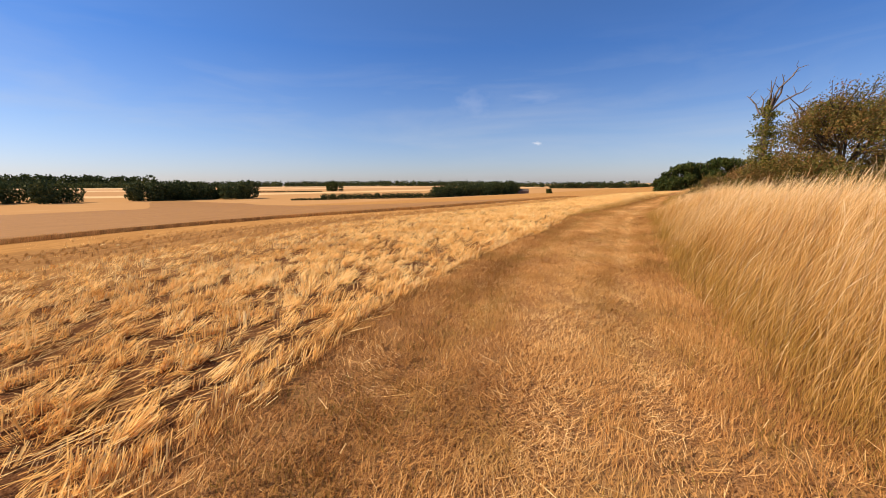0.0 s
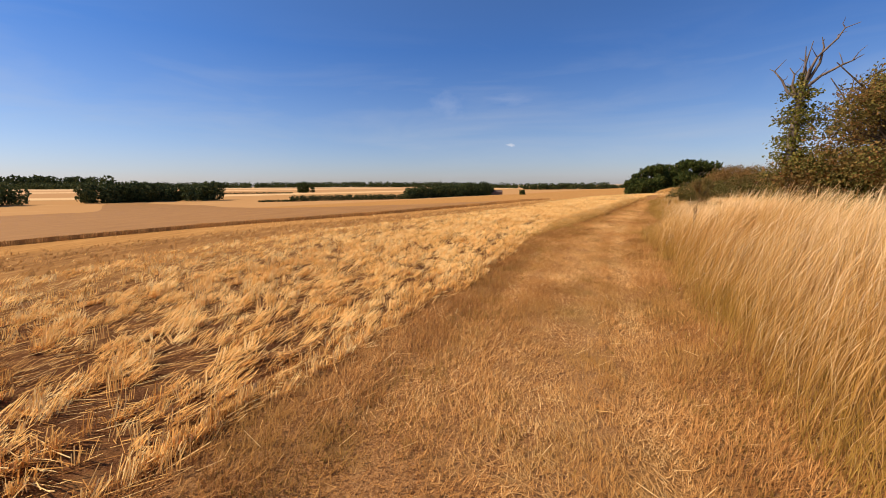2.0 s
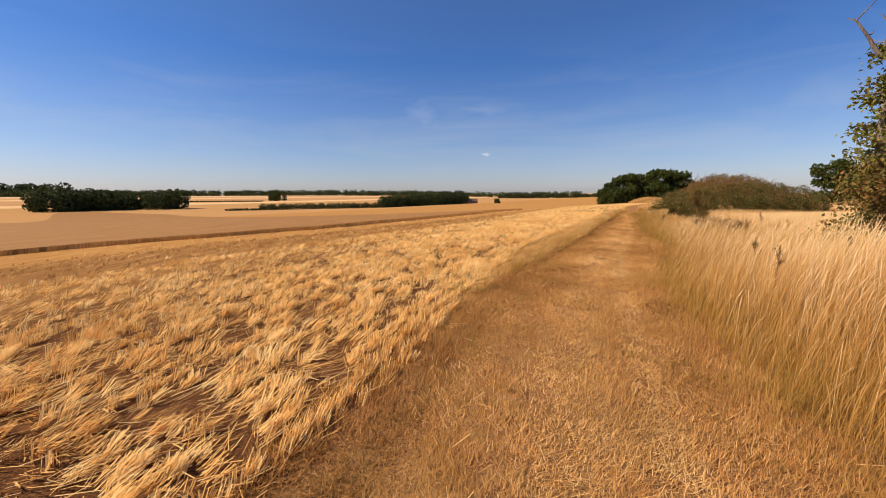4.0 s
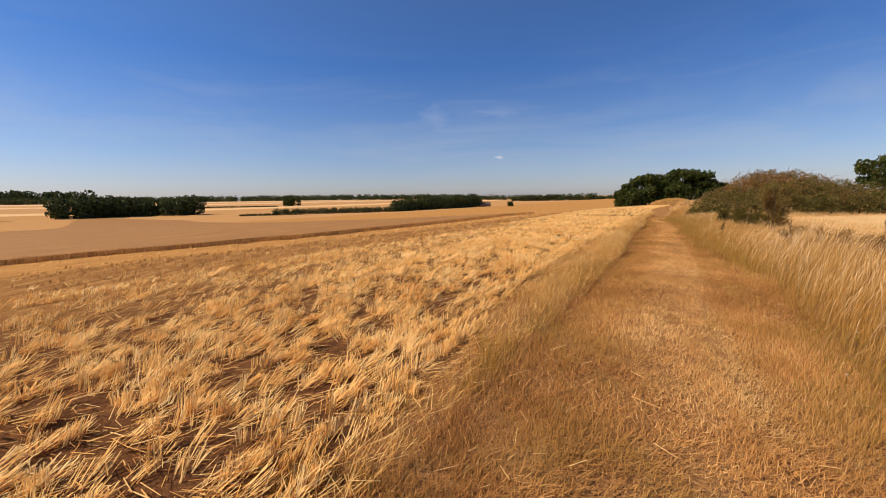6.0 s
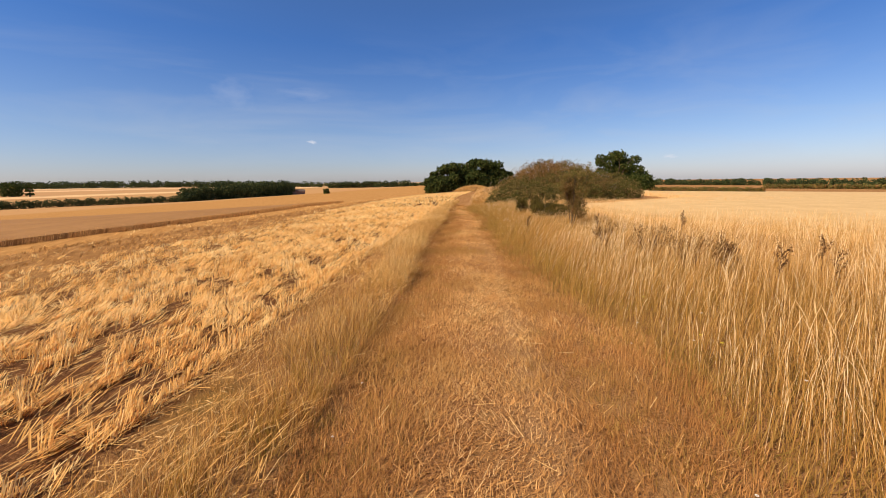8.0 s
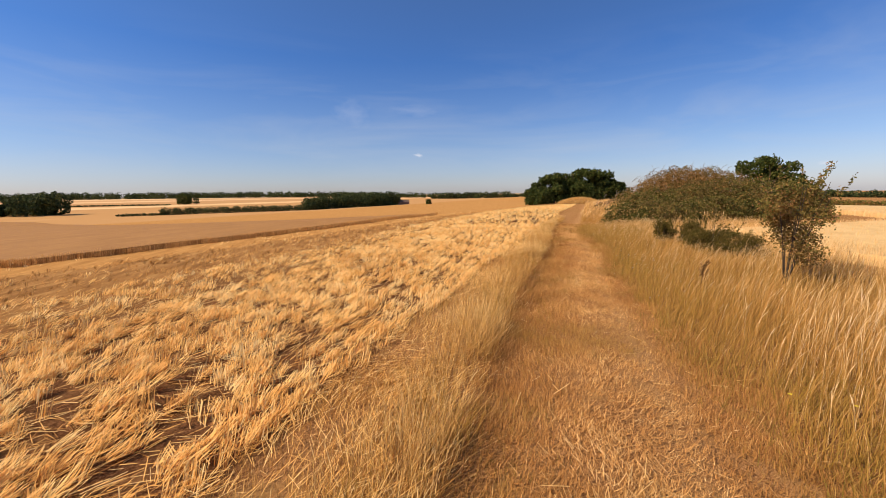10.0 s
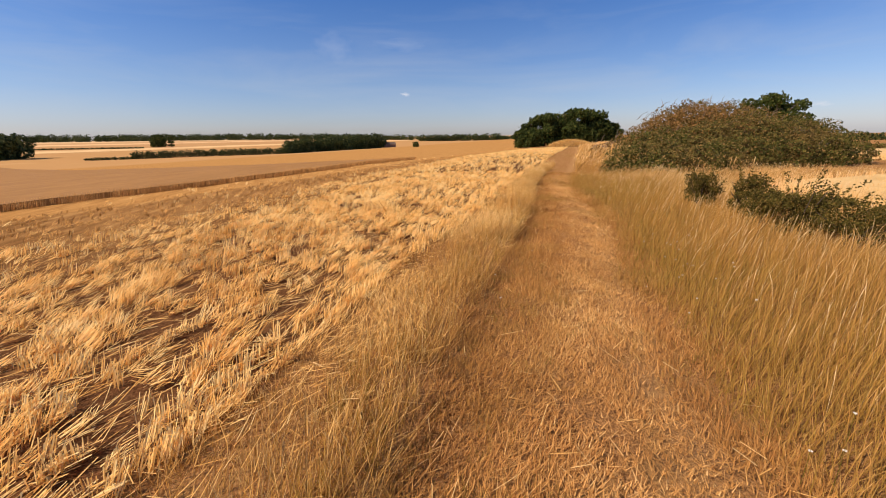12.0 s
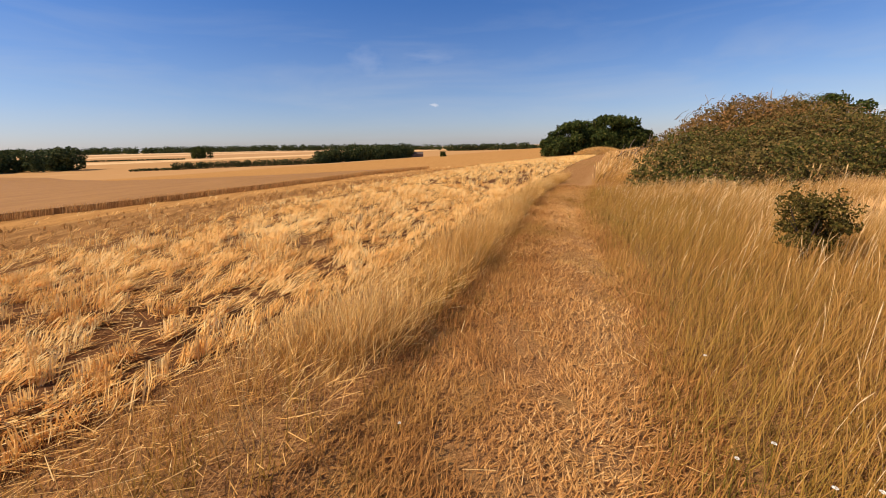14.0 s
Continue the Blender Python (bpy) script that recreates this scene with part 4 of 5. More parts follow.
def oak_tree(x, y, height, width, n, leaf, seed, label, group="", lobes=()):
    z = land(x, y) - 0.2
    rng = np.random.RandomState(seed)
    t = thing("oak_tree", x, y, z, label, "tree", group)
    tr = [tube([(0, 0, -0.3), (0.05, 0, height * 0.15), (0, 0.08, height * 0.35), (0.1, 0, height * 0.6)],
               [height * 0.05, height * 0.036, height * 0.03, height * 0.012], 9)]
    tr += limbs((0, 0, 0), rng, 7, width * 0.36, height * 0.95, height * 0.017)
    v, f = join(tr)
    part("trunk", mesh_from("trunk", v, f, BARK, smooth=True), t)
    blobs = []
    for i in range(12):
        a = i * 2.4 + rng.uniform(-0.3, 0.3)
        q = math.sqrt((i + 0.5) / 12)
        r = width * 0.5 * q * 0.8
        zz = height * (0.62 + 0.24 * (1 - q * q) + rng.uniform(-0.2, 0.06))
        br = width * rng.uniform(0.1, 0.2)
        blobs.append((math.cos(a) * r, math.sin(a) * r, zz, br, br, br * 0.72))
    for i in range(14):
        a = i * 0.45 + rng.uniform(-0.2, 0.2)
        br = width * rng.uniform(0.14, 0.19)
        blobs.append((math.cos(a) * width * 0.36, math.sin(a) * width * 0.36, height * (0.13 if i % 2 else 0.36) + height * rng.uniform(0, 0.08), br, br, br * 0.8))
    if lobes:                     # an open, lopsided crown
        blobs = [(q * 0.57 + rng.normal(0, 0.5), -q * 0.82 + rng.normal(0, 0.5), zz, br * 1.25, br * 1.25, br * 0.8) for q, zz, br in lobes]
    p, u = crown_points(blobs, n, rng, 0.75, 0.3)
    part("crown", leaves(p, u, rng.uniform(0.6, 1.3, n) * leaf, OAK, "crown", rng), t)
    return t


def place(az, dist, x0=0.0, y0=0.0):
    return x0 + dist * math.sin(radians(az)), y0 + dist * math.cos(radians(az))


for az, dist, hh, ww, sd in ((30.2, 152, 8.6, 9.5, 1), (32.2, 154, 12.4, 11, 2), (34.3, 157, 12.6, 13.5, 3), (36.3, 156, 13.4, 12, 4), (38.3, 158, 11.2, 11, 5), (39.9, 162, 8.6, 9.5, 6)):
    oak_tree(*place(az, dist, 8.6, 18.4), hh, ww, 9500, 0.5, 70 + sd, "dense dark green oak in a round copse", "oaks in the copse")
oak_tree(78.8, 67.8, 7.7, 9.6, 14000, 0.27, 83, "single spreading green oak with an open lopsided crown", "",
         ((-3.2, 6.0, 0.8), (-2.2, 6.8, 0.9), (-0.6, 7.3, 1.1), (0.9, 7.2, 1.1), (1.9, 6.4, 0.9), (0.5, 6.0, 0.9), (2.2, 5.1, 1.1), (3.2, 4.4, 1.1), (4.2, 3.5, 1.0), (5.2, 2.8, 1.0),
          (1.8, 3.9, 1.3), (3.2, 2.9, 1.4), (4.4, 1.7, 1.4), (5.6, 1.6, 1.1), (0.5, 2.6, 1.4), (-1.2, 2.0, 1.3), (-2.4, 4.4, 0.8), (-1.2, 5.5, 1.0), (1.1, 4.9, 1.1), (-0.6, 4.2, 1.0), (0.4, 3.6, 1.1)))


def dead_tree():
    x, y = 12.5, 15.7
    z = land(x, y) - 0.1
    rng = np.random.RandomState(91)
    t = thing("dead_tree", x, y, z, "dying ivy-clad tree with bare grey branches on top", "tree")
    tr = [tube([(0, 0, -0.1), (0.05, -0.03, 1.2), (-0.05, 0.05, 2.6), (0.0, 0.0, 3.9), (0.12, -0.08, 4.5)], [0.17, 0.14, 0.11, 0.07, 0.045], 9)]
    # bare top branches, sideways mostly across the view from the track
    a = Vector((0.68, -0.73, 0))
    for (h0, pts) in ((3.9, [(0.1, 0.5), (0.25, 0.85), (0.5, 1.25), (0.8, 1.5), (1.0, 1.55)]), (3.8, [(0.05, 0.4), (0.1, 0.9), (0.22, 1.4)]),
                      (3.7, [(-0.25, 0.25), (-0.5, 0.6), (-0.62, 0.85), (-0.8, 0.95)]), (3.9, [(0.4, 0.35), (0.7, 0.55), (0.95, 0.62), (1.15, 0.75)]),
                      (3.6, [(-0.15, 0.5), (-0.12, 0.8), (-0.3, 1.0)]), (4.0, [(0.15, 0.3), (0.05, 0.7), (-0.05, 1.1)]), (3.9, [(0.3, 0.7), (0.35, 1.1), (0.3, 1.35)])):
        q = [Vector((0, 0, h0))] + [a * u + Vector((rng.normal(0, 0.06), rng.normal(0, 0.06), h0 + w)) for u, w in pts]
        tr.append(tube(q, [0.045 * (1 - 0.82 * k / (len(q) - 1)) for k in range(len(q))], 5))
        for k in range(2, len(q)):
            e = q[k - 1] + Vector((rng.normal(0, 0.16), rng.normal(0, 0.16), rng.uniform(0.1, 0.32)))
            tr.append(tube([q[k - 1], (q[k - 1] + e) / 2 + Vector(rng.normal(0, 0.03, 3)), e], [0.014, 0.01, 0.004], 4))
    shoots = []
    for k in range(34):
        h0, w = 1.7 + 2.4 * k / 34, k * 2.4
        out = rng.uniform(0.35, 0.7) * (1 - 0.35 * k / 34)
        e = Vector((math.cos(w) * out, math.sin(w) * out, h0 + rng.uniform(-0.1, 0.35)))
        shoots.append((np.array((0, 0, h0)), np.array(tuple(e))))
        tr.append(tube([(0, 0, h0), tuple(e * 0.5 + Vector((0, 0, h0 * 0.5))), tuple(e)], [0.03, 0.018, 0.005], 5))
    v, f = join(tr)
    part("trunk", mesh_from("trunk", v, f, DEADWOOD, smooth=True), t, "bare grey dead wood")
    # ivy along the stem and hanging in tufts from the side shoots
    n = 1300
    h = 0.3 + 4.1 * rng.rand(n) ** 1.3
    rad = np.interp(h, [0.3, 2.4, 3.4, 4.4], [0.2, 0.26, 0.22, 0.1]) * rng.rand(n) ** 0.6
    w = rng.rand(n) * 6.283
    bits, ways = [np.stack([np.cos(w) * rad, np.sin(w) * rad, h], -1)], [np.stack([np.cos(w), np.sin(w), np.full(n, 0.4)], -1)]
    for o, e in shoots:
        m = 84
        q = rng.rand(m, 1) ** 0.7
        bits.append(o + (e - o) * q + rng.normal(0, 1, (m, 3)) * (0.10, 0.10, 0.07) - np.array((0, 0, 0.06)))
        ways.append(rng.normal(size=(m, 3)) + np.array((0, 0, 0.5)))
    p, u = np.vstack(bits), np.vstack(ways)
    n = len(p)
    part("ivy", leaves(p, u, rng.uniform(0.035, 0.075, n), IVY, "ivy", rng), t, "yellow-green ivy leaves")


dead_tree()


def hawthorn():
    x, y = 13.75, 13.9
    z = land(x, y) - 0.1
    rng = np.random.RandomState(95)
    t = thing("hawthorn_tree", x, y, z, "windswept hawthorn with sparse olive and rust leaves", "tree")
    tr = [tube([(0, 0, -0.1), (0.1, 0.05, 0.7), (0.05, 0.1, 1.4)], [0.2, 0.16, 0.13], 9)]
    tr += limbs((0, 0, 0.3), rng, 11, 1.7, 4.2, 0.06)
    tips = []
    for k in range(190):
        w, el = rng.uniform(0, 6.283), rng.uniform(-0.1, 1.45)
        u = Vector((math.cos(w) * math.cos(el) * 2.1, math.sin(w) * math.cos(el) * 2.1, math.sin(el) * 2.2))
        c = Vector((0, 0, 2.2)) + u * rng.uniform(0.5, 0.95)
        e = c + u * 0.22 + Vector((0.45, 0.12, 0.12)) + Vector(rng.normal(0, 0.15, 3))
        tr.append(tube([c - u * 0.3, c, e], [0.016, 0.012, 0.004], 4))
        tips.append((c, e))
    v, f = join(tr)
    part("trunk", mesh_from("trunk", v, f, BARK, smooth=True), t)
    blobs = []
    for k in range(34):
        w, el = k * 2.4, rng.uniform(-0.75, 1.35)
        q = rng.uniform(0.75, 1.0)
        br = rng.uniform(0.45, 0.8)
        blobs.append((math.cos(w) * math.cos(el) * 1.75 * q, math.sin(w) * math.cos(el) * 1.75 * q, 2.0 + math.sin(el) * 1.95 * q, br * 1.15, br, br * 0.75))
    for k in range(9):            # the lower growth reaches over to the dying tree
        blobs.append((-1.1 + rng.normal(0, 0.35), 1.3 + rng.normal(0, 0.35), rng.uniform(0.5, 2.1), 0.5, 0.5, 0.42))
    for k in range(34):           # brush between the two trees and round the foot of the other
        q = rng.uniform(0, 1.15)
        br = rng.uniform(0.4, 0.6)
        blobs.append((-1.25 * q + rng.normal(0, 0.35), 1.8 * q + rng.normal(0, 0.35), rng.uniform(0.3, 1.5 + 0.9 * max(0.0, 1 - q)), br, br, br * 0.8))
    for k in range(40):           # brush down to the grass
        br = rng.uniform(0.45, 0.7)
        blobs.append((rng.uniform(-1.7, 1.9), rng.uniform(-1.8, 1.5), rng.uniform(0.3, 1.9), br, br, br * 0.75))
    p, u = crown_points(blobs, 95000, rng, 0.4, 0.3)
    ends = np.concatenate([np.array([tuple(c + (e - c) * k) for c, e in tips]) + rng.normal(0, 0.07, (len(tips), 3)) for k in np.linspace(0, 1, 26)])
    p = np.vstack([p, ends])
    u = np.vstack([u, rng.normal(size=ends.shape)])
    part("crown", leaves(p, u, rng.uniform(0.03, 0.062, len(p)), HAW, "crown", rng), t)


hawthorn()


def thicket():
    """A low dome of bramble and blackthorn over an old bank."""
    x, y = 33.0, 40.7
    z = land(x, y)
    rng = np.random.RandomState(101)
    t = thing("bramble_thicket", x, y, z - 0.2, "wide rounded bramble and blackthorn thicket, brown and olive", "thicket")
    ax, ay = Vector((math.cos(radians(-9)), math.sin(radians(-9)), 0)), Vector((-math.sin(radians(-9)), math.cos(radians(-9)), 0))
    blobs = []

    def lobe(u, v, zz, r, h):
        q = ax * u + ay * v
        blobs.append((q.x, q.y, zz, r, r, h))

    for k in range(70):
        w, q = k * 2.39996, math.sqrt((k + 0.5) / 70)
        u, v = math.cos(w) * q * (6.0 if math.cos(w) < 0 else 5.1), math.sin(w) * q * 4.6
        top = 3.3 * max(0.0, 1 - q ** 1.9) * (1.0 if u < -2 else 1 - 0.035 * (u + 2))
        lobe(u, v, max(0.25, top - 0.6) + rng.uniform(-0.12, 0.12), rng.uniform(0.8, 1.2), rng.uniform(0.65, 0.9))
    p, u = crown_points(blobs, 110000, rng, 0.78, 0.2)
    k = p[:, 2] > 0.0
    p, u = p[k], u[k]
    part("crown", leaves(p, u + np.array((0, 0, 0.3)), rng.uniform(0.038, 0.085, len(p)), BRAMBLE, "crown", rng), t)
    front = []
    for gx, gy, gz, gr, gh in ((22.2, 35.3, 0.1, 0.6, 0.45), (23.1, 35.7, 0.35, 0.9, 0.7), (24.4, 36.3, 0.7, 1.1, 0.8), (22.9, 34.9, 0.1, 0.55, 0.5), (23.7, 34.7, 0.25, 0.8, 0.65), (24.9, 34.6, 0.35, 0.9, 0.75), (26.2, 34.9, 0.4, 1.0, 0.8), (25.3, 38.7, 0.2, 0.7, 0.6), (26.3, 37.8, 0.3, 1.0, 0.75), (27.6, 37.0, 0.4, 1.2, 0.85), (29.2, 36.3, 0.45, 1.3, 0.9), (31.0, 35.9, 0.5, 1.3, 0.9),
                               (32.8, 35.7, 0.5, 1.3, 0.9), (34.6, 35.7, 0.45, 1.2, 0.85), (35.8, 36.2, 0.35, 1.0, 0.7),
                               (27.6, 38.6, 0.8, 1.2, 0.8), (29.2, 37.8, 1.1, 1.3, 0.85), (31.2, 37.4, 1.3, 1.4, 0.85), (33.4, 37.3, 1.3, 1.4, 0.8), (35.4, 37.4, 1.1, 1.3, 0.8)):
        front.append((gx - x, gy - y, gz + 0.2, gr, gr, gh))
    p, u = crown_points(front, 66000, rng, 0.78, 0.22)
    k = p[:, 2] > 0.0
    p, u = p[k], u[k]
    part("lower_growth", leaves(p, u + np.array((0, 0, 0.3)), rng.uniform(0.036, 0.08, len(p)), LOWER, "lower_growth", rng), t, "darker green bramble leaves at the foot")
    tw = []
    for k in range(420):
        i = rng.randint(len(blobs))
        b = blobs[i]
        c = Vector((b[0] + rng.normal(0, b[3] * 0.6), b[1] + rng.normal(0, b[3] * 0.6), b[2] + b[5] * 0.7))
        e = c + Vector((rng.uniform(0.1, 0.5), rng.normal(0, 0.25), rng.uniform(0.15, 0.5)))
        tw.append(tube([c, (c + e) / 2 + Vector((0, 0, 0.08)), e], [0.014, 0.01, 0.004], 4))
    v, f = join(tw)
    part("dead_wood", mesh_from("dead_wood", v, f, DEADWOOD), t, kind="stuff")


thicket()


def heap():
    """A low heap of earth, grown over, where the track meets the copse."""
    x, y = 61.2, 92.4
    z = land(x, y)
    a, r = np.meshgrid(np.linspace(0, 2 * math.pi, 40), np.linspace(0, 1, 14))
    px, py = np.cos(a) * r * 4.6, np.sin(a) * r * 4.0
    pz = 1.15 * (1 - r ** 2) ** 0.8 + 0.3 * value_noise(px * 1.3, py * 1.3, 71) * (1 - r) - 0.1
    i = (np.arange(13)[:, None] * 40 + np.arange(39)[None, :]).ravel()
    f = np.stack([i, i + 1, i + 41, i + 40], -1)
    t = thing("earth_heap", x, y, z, "low heap of dry earth grown over with straw-coloured grass", "heap")
    part("soil", mesh_from("soil", np.stack([px.ravel(), py.ravel(), pz.ravel()], -1), f, HEAP, smooth=True), t)
    rng = np.random.RandomState(72)
    n = 9000
    w, q = rng.rand(n) * 6.283, np.sqrt(rng.rand(n))
    b = np.stack([np.cos(w) * q * 4.6, np.sin(w) * q * 4.0, 1.15 * (1 - q ** 2) ** 0.8 - 0.12], -1)
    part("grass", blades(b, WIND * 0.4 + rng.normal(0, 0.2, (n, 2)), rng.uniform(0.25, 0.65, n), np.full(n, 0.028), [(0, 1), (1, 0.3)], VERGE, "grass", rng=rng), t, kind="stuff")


heap()


def shrub(x, y, w, h, seed, mat, label, n=5200, leaf=0.021, name="shrub", base=0.15, sprays=9):
    z = land(x, y)
    rng = np.random.RandomState(seed)
    t = thing(name, x, y, z, label, "shrub", "shrubs in the rough grass" if name == "shrub" else "")
    tr = []
    for k in range(9):
        a = rng.uniform(0, 6.28)
        e = (math.cos(a) * w * 0.34, math.sin(a) * w * 0.34, h * rng.uniform(0.6, 0.95))
        tr.append(tube([(0, 0, -0.05), (e[0] * 0.4, e[1] * 0.4, h * 0.4), e], [0.012, 0.008, 0.003], 5))
    v, f = join(tr)
    part("stem", mesh_from("stem", v, f, BARK if name == "shrub" else DOCK, (("tone", np.full(len(v), 0.4)),), smooth=True), t)
    blobs = [(math.cos(k * 2.4) * w * 0.42 * rng.rand(), math.sin(k * 2.4) * w * 0.42 * rng.rand(), h * rng.uniform(0.25, 0.88),
              w * rng.uniform(0.1, 0.22), w * rng.uniform(0.1, 0.22), h * rng.uniform(0.09, 0.2)) for k in range(17)]
    p, u = crown_points(blobs, n, rng, 0.4, 0.3)
    p[:, 2] = np.maximum(p[:, 2], base * h)
    # long leafy shoots that stand out of the crown
    for k in range(sprays):
        a, q = rng.uniform(0, 6.28), rng.uniform(0.2, 0.5) * w
        c = np.array((math.cos(a) * q * 0.6, math.sin(a) * q * 0.6, h * rng.uniform(0.5, 0.8)))
        e = c + np.array((math.cos(a) * q * 0.5 + 0.12 * w, math.sin(a) * q * 0.5, h * rng.uniform(0.25, 0.42)))
        m = n // 90
        shoot = c + (e - c) * rng.rand(m, 1) + rng.normal(0, 0.016, (m, 3))
        p, u = np.vstack([p, shoot]), np.vstack([u, rng.normal(size=(m, 3))])
    n = len(p)
    part("crown", leaves(p, u, rng.uniform(0.7, 1.3, n) * leaf, mat, "crown", rng), t)


for x, y, w, h, sd in ((19.05, 29.6, 0.68, 0.68, 1), (18.75, 28.55, 0.7, 0.76, 2), (18.5, 28.1, 0.8, 0.6, 9), (18.15, 27.5, 1.0, 0.8, 3), (18.25, 26.9, 1.2, 0.64, 4)):
    shrub(x, y, w, h, 110 + sd, SHRUB, "small dark olive blackthorn shrub among tall grass")
for x, y, w, h, sd in ((14.6, 22.4, 0.7, 0.62, 5), (14.5, 21.4, 0.8, 0.66, 6), (14.2, 20.6, 0.9, 0.6, 7), (13.9, 20.0, 0.5, 0.6, 8)):
    shrub(x, y, w, h, 110 + sd, WEED, "withered brown weed clump in the dry grass", 1500, 0.017, "weed_clump")
shrub(16.85, 25.15, 1.2, 1.7, 118, HAW, "young hawthorn bush with yellow and rust leaves among tall grass", 7000, 0.026, sprays=14)


def dock(x, y, h, seed):
    z = land(x, y)
    rng = np.random.RandomState(seed)
    t = thing("dock_plant", x, y, z, "dried rust-brown dock seed head in the grass", "plant", "docks in the rough grass")
    st, pts = [tube([(0, 0, 0), (0.02, 0, h * 0.5), (0.07, 0.02, h)], [0.006, 0.005, 0.002], 5)], []
    for k in range(6):
        z0 = h * (0.6 + 0.06 * k)
        a = rng.uniform(0, 6.28)
        e = np.array((math.cos(a) * 0.07 + 0.05, math.sin(a) * 0.07, z0 + 0.13))
        b = np.array((0.05 * z0 / h, 0.01, z0))
        st.append(tube([tuple(b), tuple((b + e) / 2), tuple(e)], [0.003, 0.003, 0.001], 4))
        pts.append(b + (e - b) * rng.rand(26, 1) + rng.normal(0, 0.012, (26, 3)))
    v, f = join(st)
    part("stem", mesh_from("stem", v, f, DOCK), t)
    p = np.vstack(pts)
    part("seed_head", leaves(p, rng.normal(size=p.shape), rng.uniform(0.014, 0.026, len(p)), DOCK, "seed_head", rng, along=1.1), t, kind="stuff")


DOCKS = [(13.76, 19.9, 0.7), (13.3, 19.2, 0.85), (13.9, 18.9, 0.7), (14.6, 19.2, 0.8), 
         (14.4, 17.2, 0.9), (15.0, 17.8, 0.85), (15.6, 18.6, 0.9), (16.6, 22.0, 0.9), (15.4, 23.2, 0.8), (8.2, 13.6, 1.0), (8.9, 14.6, 0.95),
         (9.5, 13.9, 1.05), (15.2, 25.2, 0.6)]
for k, (x, y, h) in enumerate(DOCKS):
    dock(x, y, h * 0.78, 130 + k)


# ---- small flowers ----
def flower(x, y, h, seed, mat, name, label, group, r=0.0085):
    z = land(x, y, True)
    rng = np.random.RandomState(seed)
    t = thing(name, x, y, z, label, "flower", group)
    v, f = tube([(0, 0, 0), (0.005, 0, h * 0.5), (0.012, 0.004, h)], [0.0018, 0.0015, 0.001], 4)
    part("stem", mesh_from("stem", v, f, GREEN), t)
    n = 9
    a = np.arange(n) * 2 * math.pi / n
    c = np.stack([0.012 + np.cos(a) * r * 0.6, 0.004 + np.sin(a) * r * 0.6, np.full(n, h)], -1)
    me = leaves(c, np.tile((0, 0, 4.0), (n, 1)), np.full(n, r * 0.9), mat, "bloom", rng, along=1.2)
    part("bloom", me, t)


def flowers():
    rng = np.random.RandomState(150)
    spots = []
    for k in range(48):                       # mayweed at the foot of the long grass and along the stubble
        s = rng.choice([rng.uniform(7, 13), rng.uniform(16, 22), rng.uniform(27, 31), rng.uniform(29.4, 31.4), rng.uniform(29.4, 31.4)])
        h = float(track_right(s))
        d = -h + rng.uniform(-0.55, 0.12) if rng.rand() < 0.88 else float(track_left(s)) - rng.uniform(-0.1, 0.4)
        spots.append((s, d, rng.uniform(0.04, 0.12) if d > -h else rng.uniform(0.15, 0.4)))
    for k, (s, d, h) in enumerate(spots):
        x, y = from_lane(np.array([s]), np.array([d]))
        flower(float(x[0]), float(y[0]), h, 160 + k, DAISY, "daisy", "tiny white daisy in the dry grass", "daisies by the track")
    for k in range(8):
        s = rng.uniform(17, 27)
        x, y = from_lane(np.array([s]), np.array([-float(track_right(s)) - rng.uniform(0.1, 0.7)]))
        flower(float(x[0]), float(y[0]), rng.uniform(0.1, 0.25), 240 + k, YELLOW, "ragwort", "small yellow ragwort in the dry grass", "ragwort by the track", 0.013)


flowers()


# ---- the distance ----
def wood(name, line, depth, height, leaf, n, seed, label, kind="stuff", mat=None, ragged=0.25):
    """A far wood or hedge along a line of (x, y): many crowns side by side."""
    rng = np.random.RandomState(seed)
    line = np.array(line, float)
    seg = np.linalg.norm(np.diff(line, axis=0), axis=1)
    cum = np.concatenate([[0], np.cumsum(seg)])
    m = max(10, int(cum[-1] / (height * 0.2)))
    blobs = []
    for k in range(m):
        q = cum[-1] * (k + rng.rand()) / m
        x, y = np.interp(q, cum, line[:, 0]), np.interp(q, cum, line[:, 1])
        x, y = x + rng.normal(0, depth * 0.4), y + rng.normal(0, depth * 0.4)
        h = height * rng.uniform(1 - ragged, 1 + ragged * 0.5)
        z = land(x, y)
        r = h * rng.uniform(0.32, 0.5)
        blobs.append((x, y, z + h * 0.66, r, r, h * 0.34))
        blobs.append((x + rng.normal(0, r * 0.4), y + rng.normal(0, r * 0.4), z + h * 0.3, r * 1.05, r * 1.05, h * 0.32))
    n = int(n * 1.7)
    p, u = crown_points(blobs, n, rng, 0.7, 0.2)
    me = leaves(p, u, rng.uniform(0.7, 1.3, n) * leaf, mat or WOOD_FAR, name, rng, along=1.3)
    return tagged(new(name, me), label, "trees" if height > 8 else "hedge", kind=kind)


def arc(az0, az1, r0, r1, n=10, x0=0.0, y0=0.0):
    return [place(az0 + (az1 - az0) * k / (n - 1), r0 + (r1 - r0) * k / (n - 1), x0, y0) for k in range(n)]


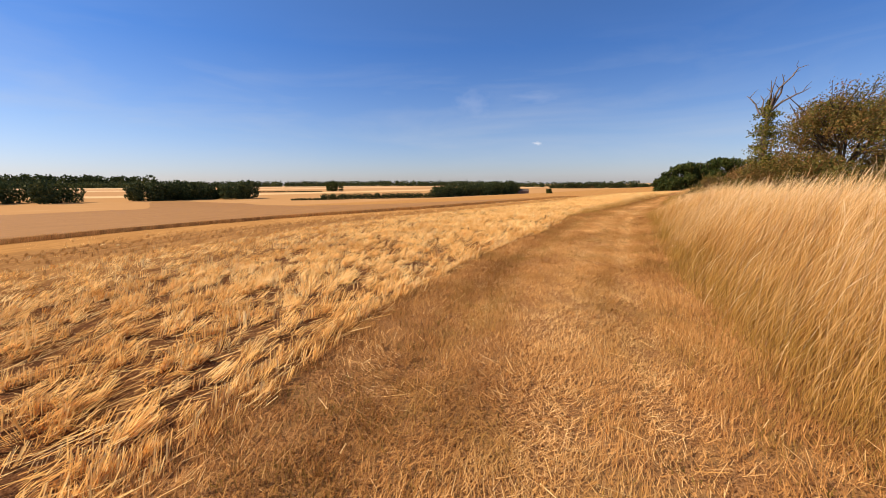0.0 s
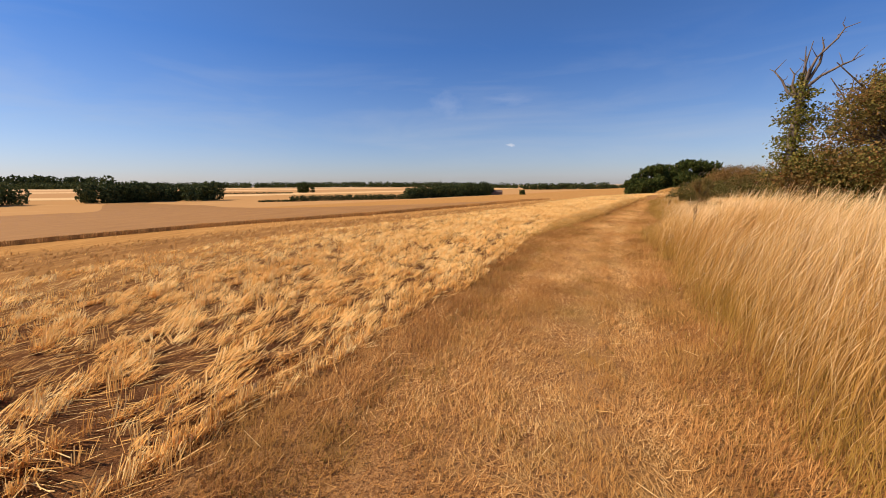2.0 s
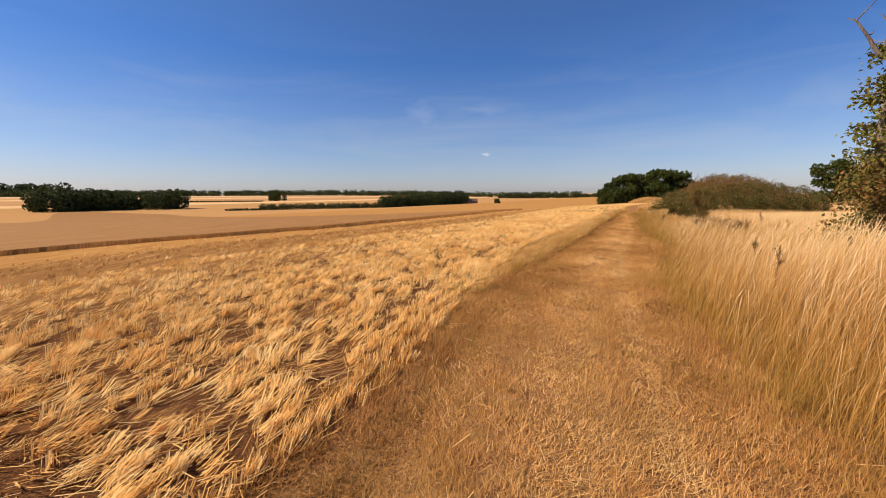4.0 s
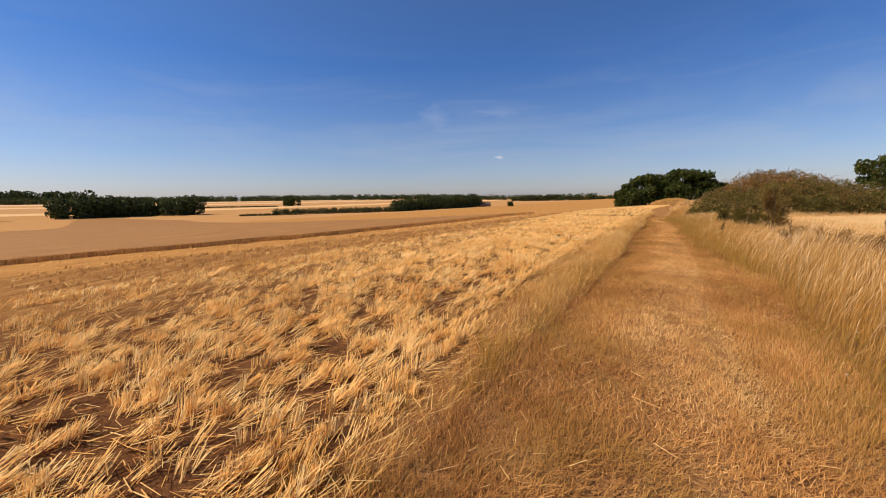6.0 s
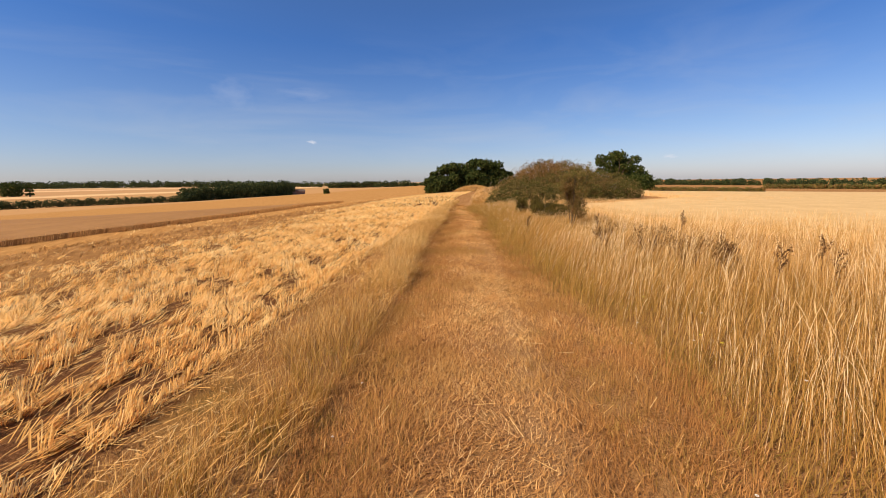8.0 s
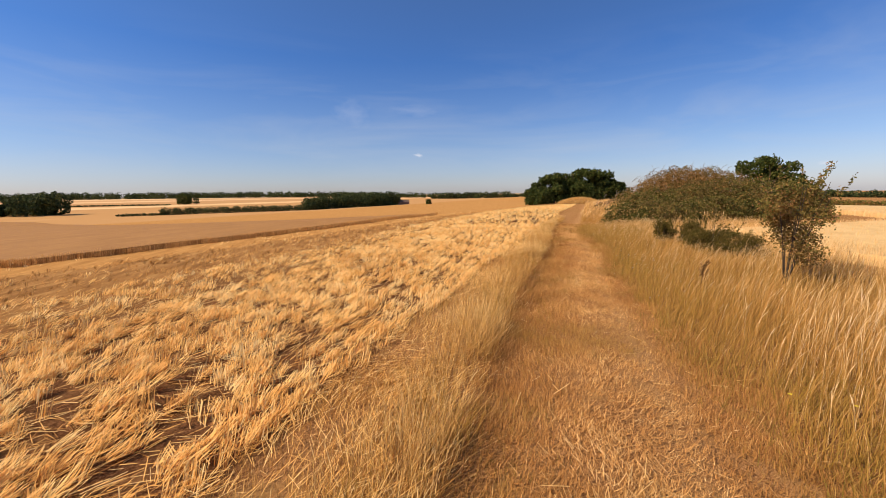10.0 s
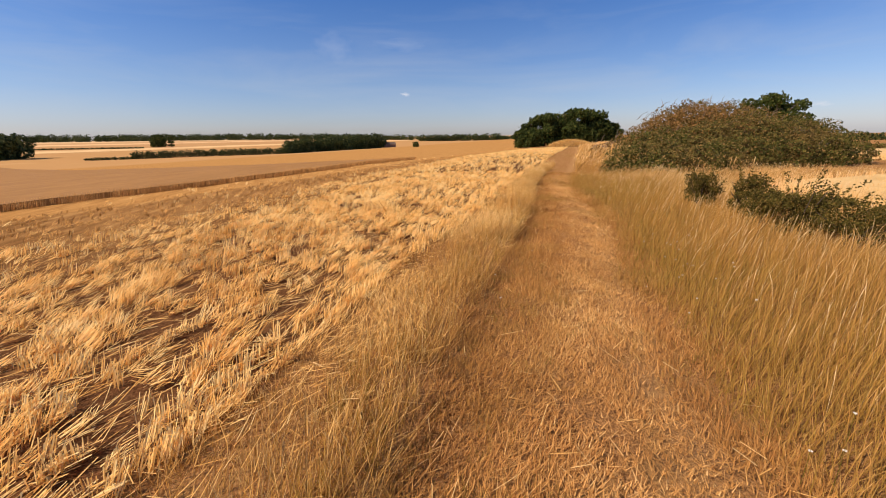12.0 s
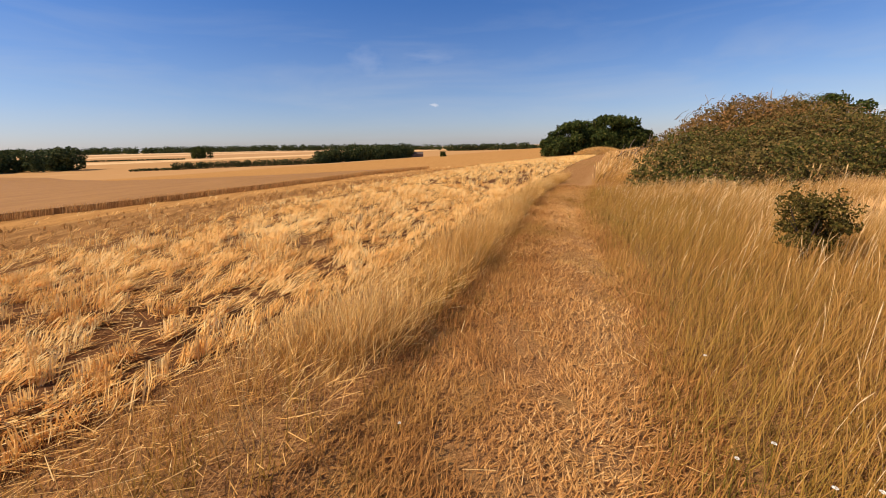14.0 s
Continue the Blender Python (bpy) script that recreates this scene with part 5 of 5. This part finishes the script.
wood("woodland", arc(-66, -43.0, 480, 530), 30, 20, 2.2, 9000, 201, "dark green wood across the valley")
wood("woodland", arc(-37.5, -26.6, 560, 600), 34, 21, 2.2, 9000, 202, "dark green rounded wood among corn fields")
wood("woodland", arc(-2.2, 3.5, 490, 540, 10, 8.6, 18.4), 10, 14, 1.8, 4200, 203, "dark green trees beside the hedge")
wood("woodland", arc(3.0, 10.3, 540, 640, 10, 8.6, 18.4), 16, 19, 2.0, 5200, 206, "dark green wood beside a barn")
wood("hedge", [(-140, 455), (-90, 480), (-40, 490), (0, 500)], 3, 6.5, 1.0, 5200, 204, "dark hedge between two corn fields")
wood("hedge", [(-172, 447), (-138, 455)], 1, 2.4, 0.6, 1200, 214, "low dark hedge end between two corn fields")
wood("hedge", arc(-30, -17, 820, 860, 10), 2, 2.4, 1.0, 2200, 216, "thin hedge between pale far fields")
wood("woodland", arc(15.2, 25.6, 1500, 1500, 12, 8.6, 18.4), 26, 22, 3.2, 5000, 205, "long dark wood on the skyline")
wood("woodland", arc(25.0, 31.0, 1600, 1600, 8, 8.6, 18.4), 20, 14, 2.6, 3000, 215, "low end of the dark wood on the skyline")
wood("woodland", arc(-52, 14, 1750, 1750, 40), 50, 19, 3.6, 15000, 207, "line of dark woods along the horizon", ragged=0.35)
wood("woodland", arc(-53, 15, 1900, 1880, 40), 50, 22, 3.8, 12000, 217, "line of dark woods along the horizon", ragged=0.4)
wood("woodland", arc(-50, -37, 2100, 2100, 14), 60, 48, 7.0, 5000, 208, "low wooded hill on the horizon", ragged=0.15)
wood("woodland", arc(58.5, 96, 640, 560, 26, 7.4, 16.6), 14, 7.2, 1.3, 15000, 209, "row of dark trees beyond the pale corn", ragged=0.45)
wood("hedge", arc(58.5, 69.5, 152, 165, 10, 7.4, 16.6), 2, 1.5, 0.4, 5000, 210, "low olive scrub strip beyond the pale corn", mat=HAW)
wood("hedge", arc(70, 82, 330, 340, 10, 7.4, 16.6), 3, 2.8, 0.8, 3200, 211, "ragged olive hedge beyond the pale corn", mat=HAW)
wood("hedge", arc(96, 180, 300, 260, 26), 6, 9, 2.5, 3500, 212, "dark hedge behind the walker", mat=OAK)


def far_tree(az, dist, h, w, leaf, n, seed, label, x0=0.0, y0=0.0):
    x, y = place(az, dist, x0, y0)
    oak_tree(x, y, h, w, n, leaf, seed, label)


far_tree(-15.6, 900, 24, 24, 2.0, 1500, 221, "lone dark tree on the far slope")
far_tree(-14.4, 900, 24, 10, 1.6, 700, 222, "slim dark tree on the far slope")
far_tree(85.8, 420, 12, 13, 1.1, 1600, 223, "tall dark tree standing above the hedge", 7.4, 16.6)
far_tree(14.6, 560, 8.0, 8, 0.7, 1400, 224, "small lone bush in the corn", 8.6, 18.4)


def barn():
    x, y = place(10.9, 640, 8.6, 18.4)
    z = land(x, y)
    t = thing("barn", x, y, z - 0.5, "small far barn with pale walls and a dark roof", "building")
    w, dp, h, ap = 9.0, 6.0, 5.0, 3.2
    v = [(-w, -dp, 0), (w, -dp, 0), (w, dp, 0), (-w, dp, 0), (-w, -dp, h), (w, -dp, h), (w, dp, h), (-w, dp, h)]
    f = [(0, 1, 5, 4), (1, 2, 6, 5), (2, 3, 7, 6), (3, 0, 4, 7)]
    part("wall", mesh_from("wall", np.array(v), np.array(f), BRICK_FAR), t)
    e = 0.5
    v = [(-w - e, -dp - e, h - 0.2), (w + e, -dp - e, h - 0.2), (w + e, dp + e, h - 0.2), (-w - e, dp + e, h - 0.2), (-w - e, 0, h + ap), (w + e, 0, h + ap)]
    f = [(0, 1, 5, 4), (2, 3, 4, 5), (0, 4, 3, 3), (1, 2, 5, 5)]
    bm = bmesh.new()
    q = [bm.verts.new(c) for c in v]
    for a in ((0, 1, 5, 4), (2, 3, 4, 5), (0, 4, 3), (1, 2, 5)):
        bm.faces.new([q[i] for i in a])
    me = bpy.data.meshes.new("roof")
    bm.to_mesh(me)
    bm.free()
    me.materials.append(TILE_FAR)
    part("roof", me, t)


barn()
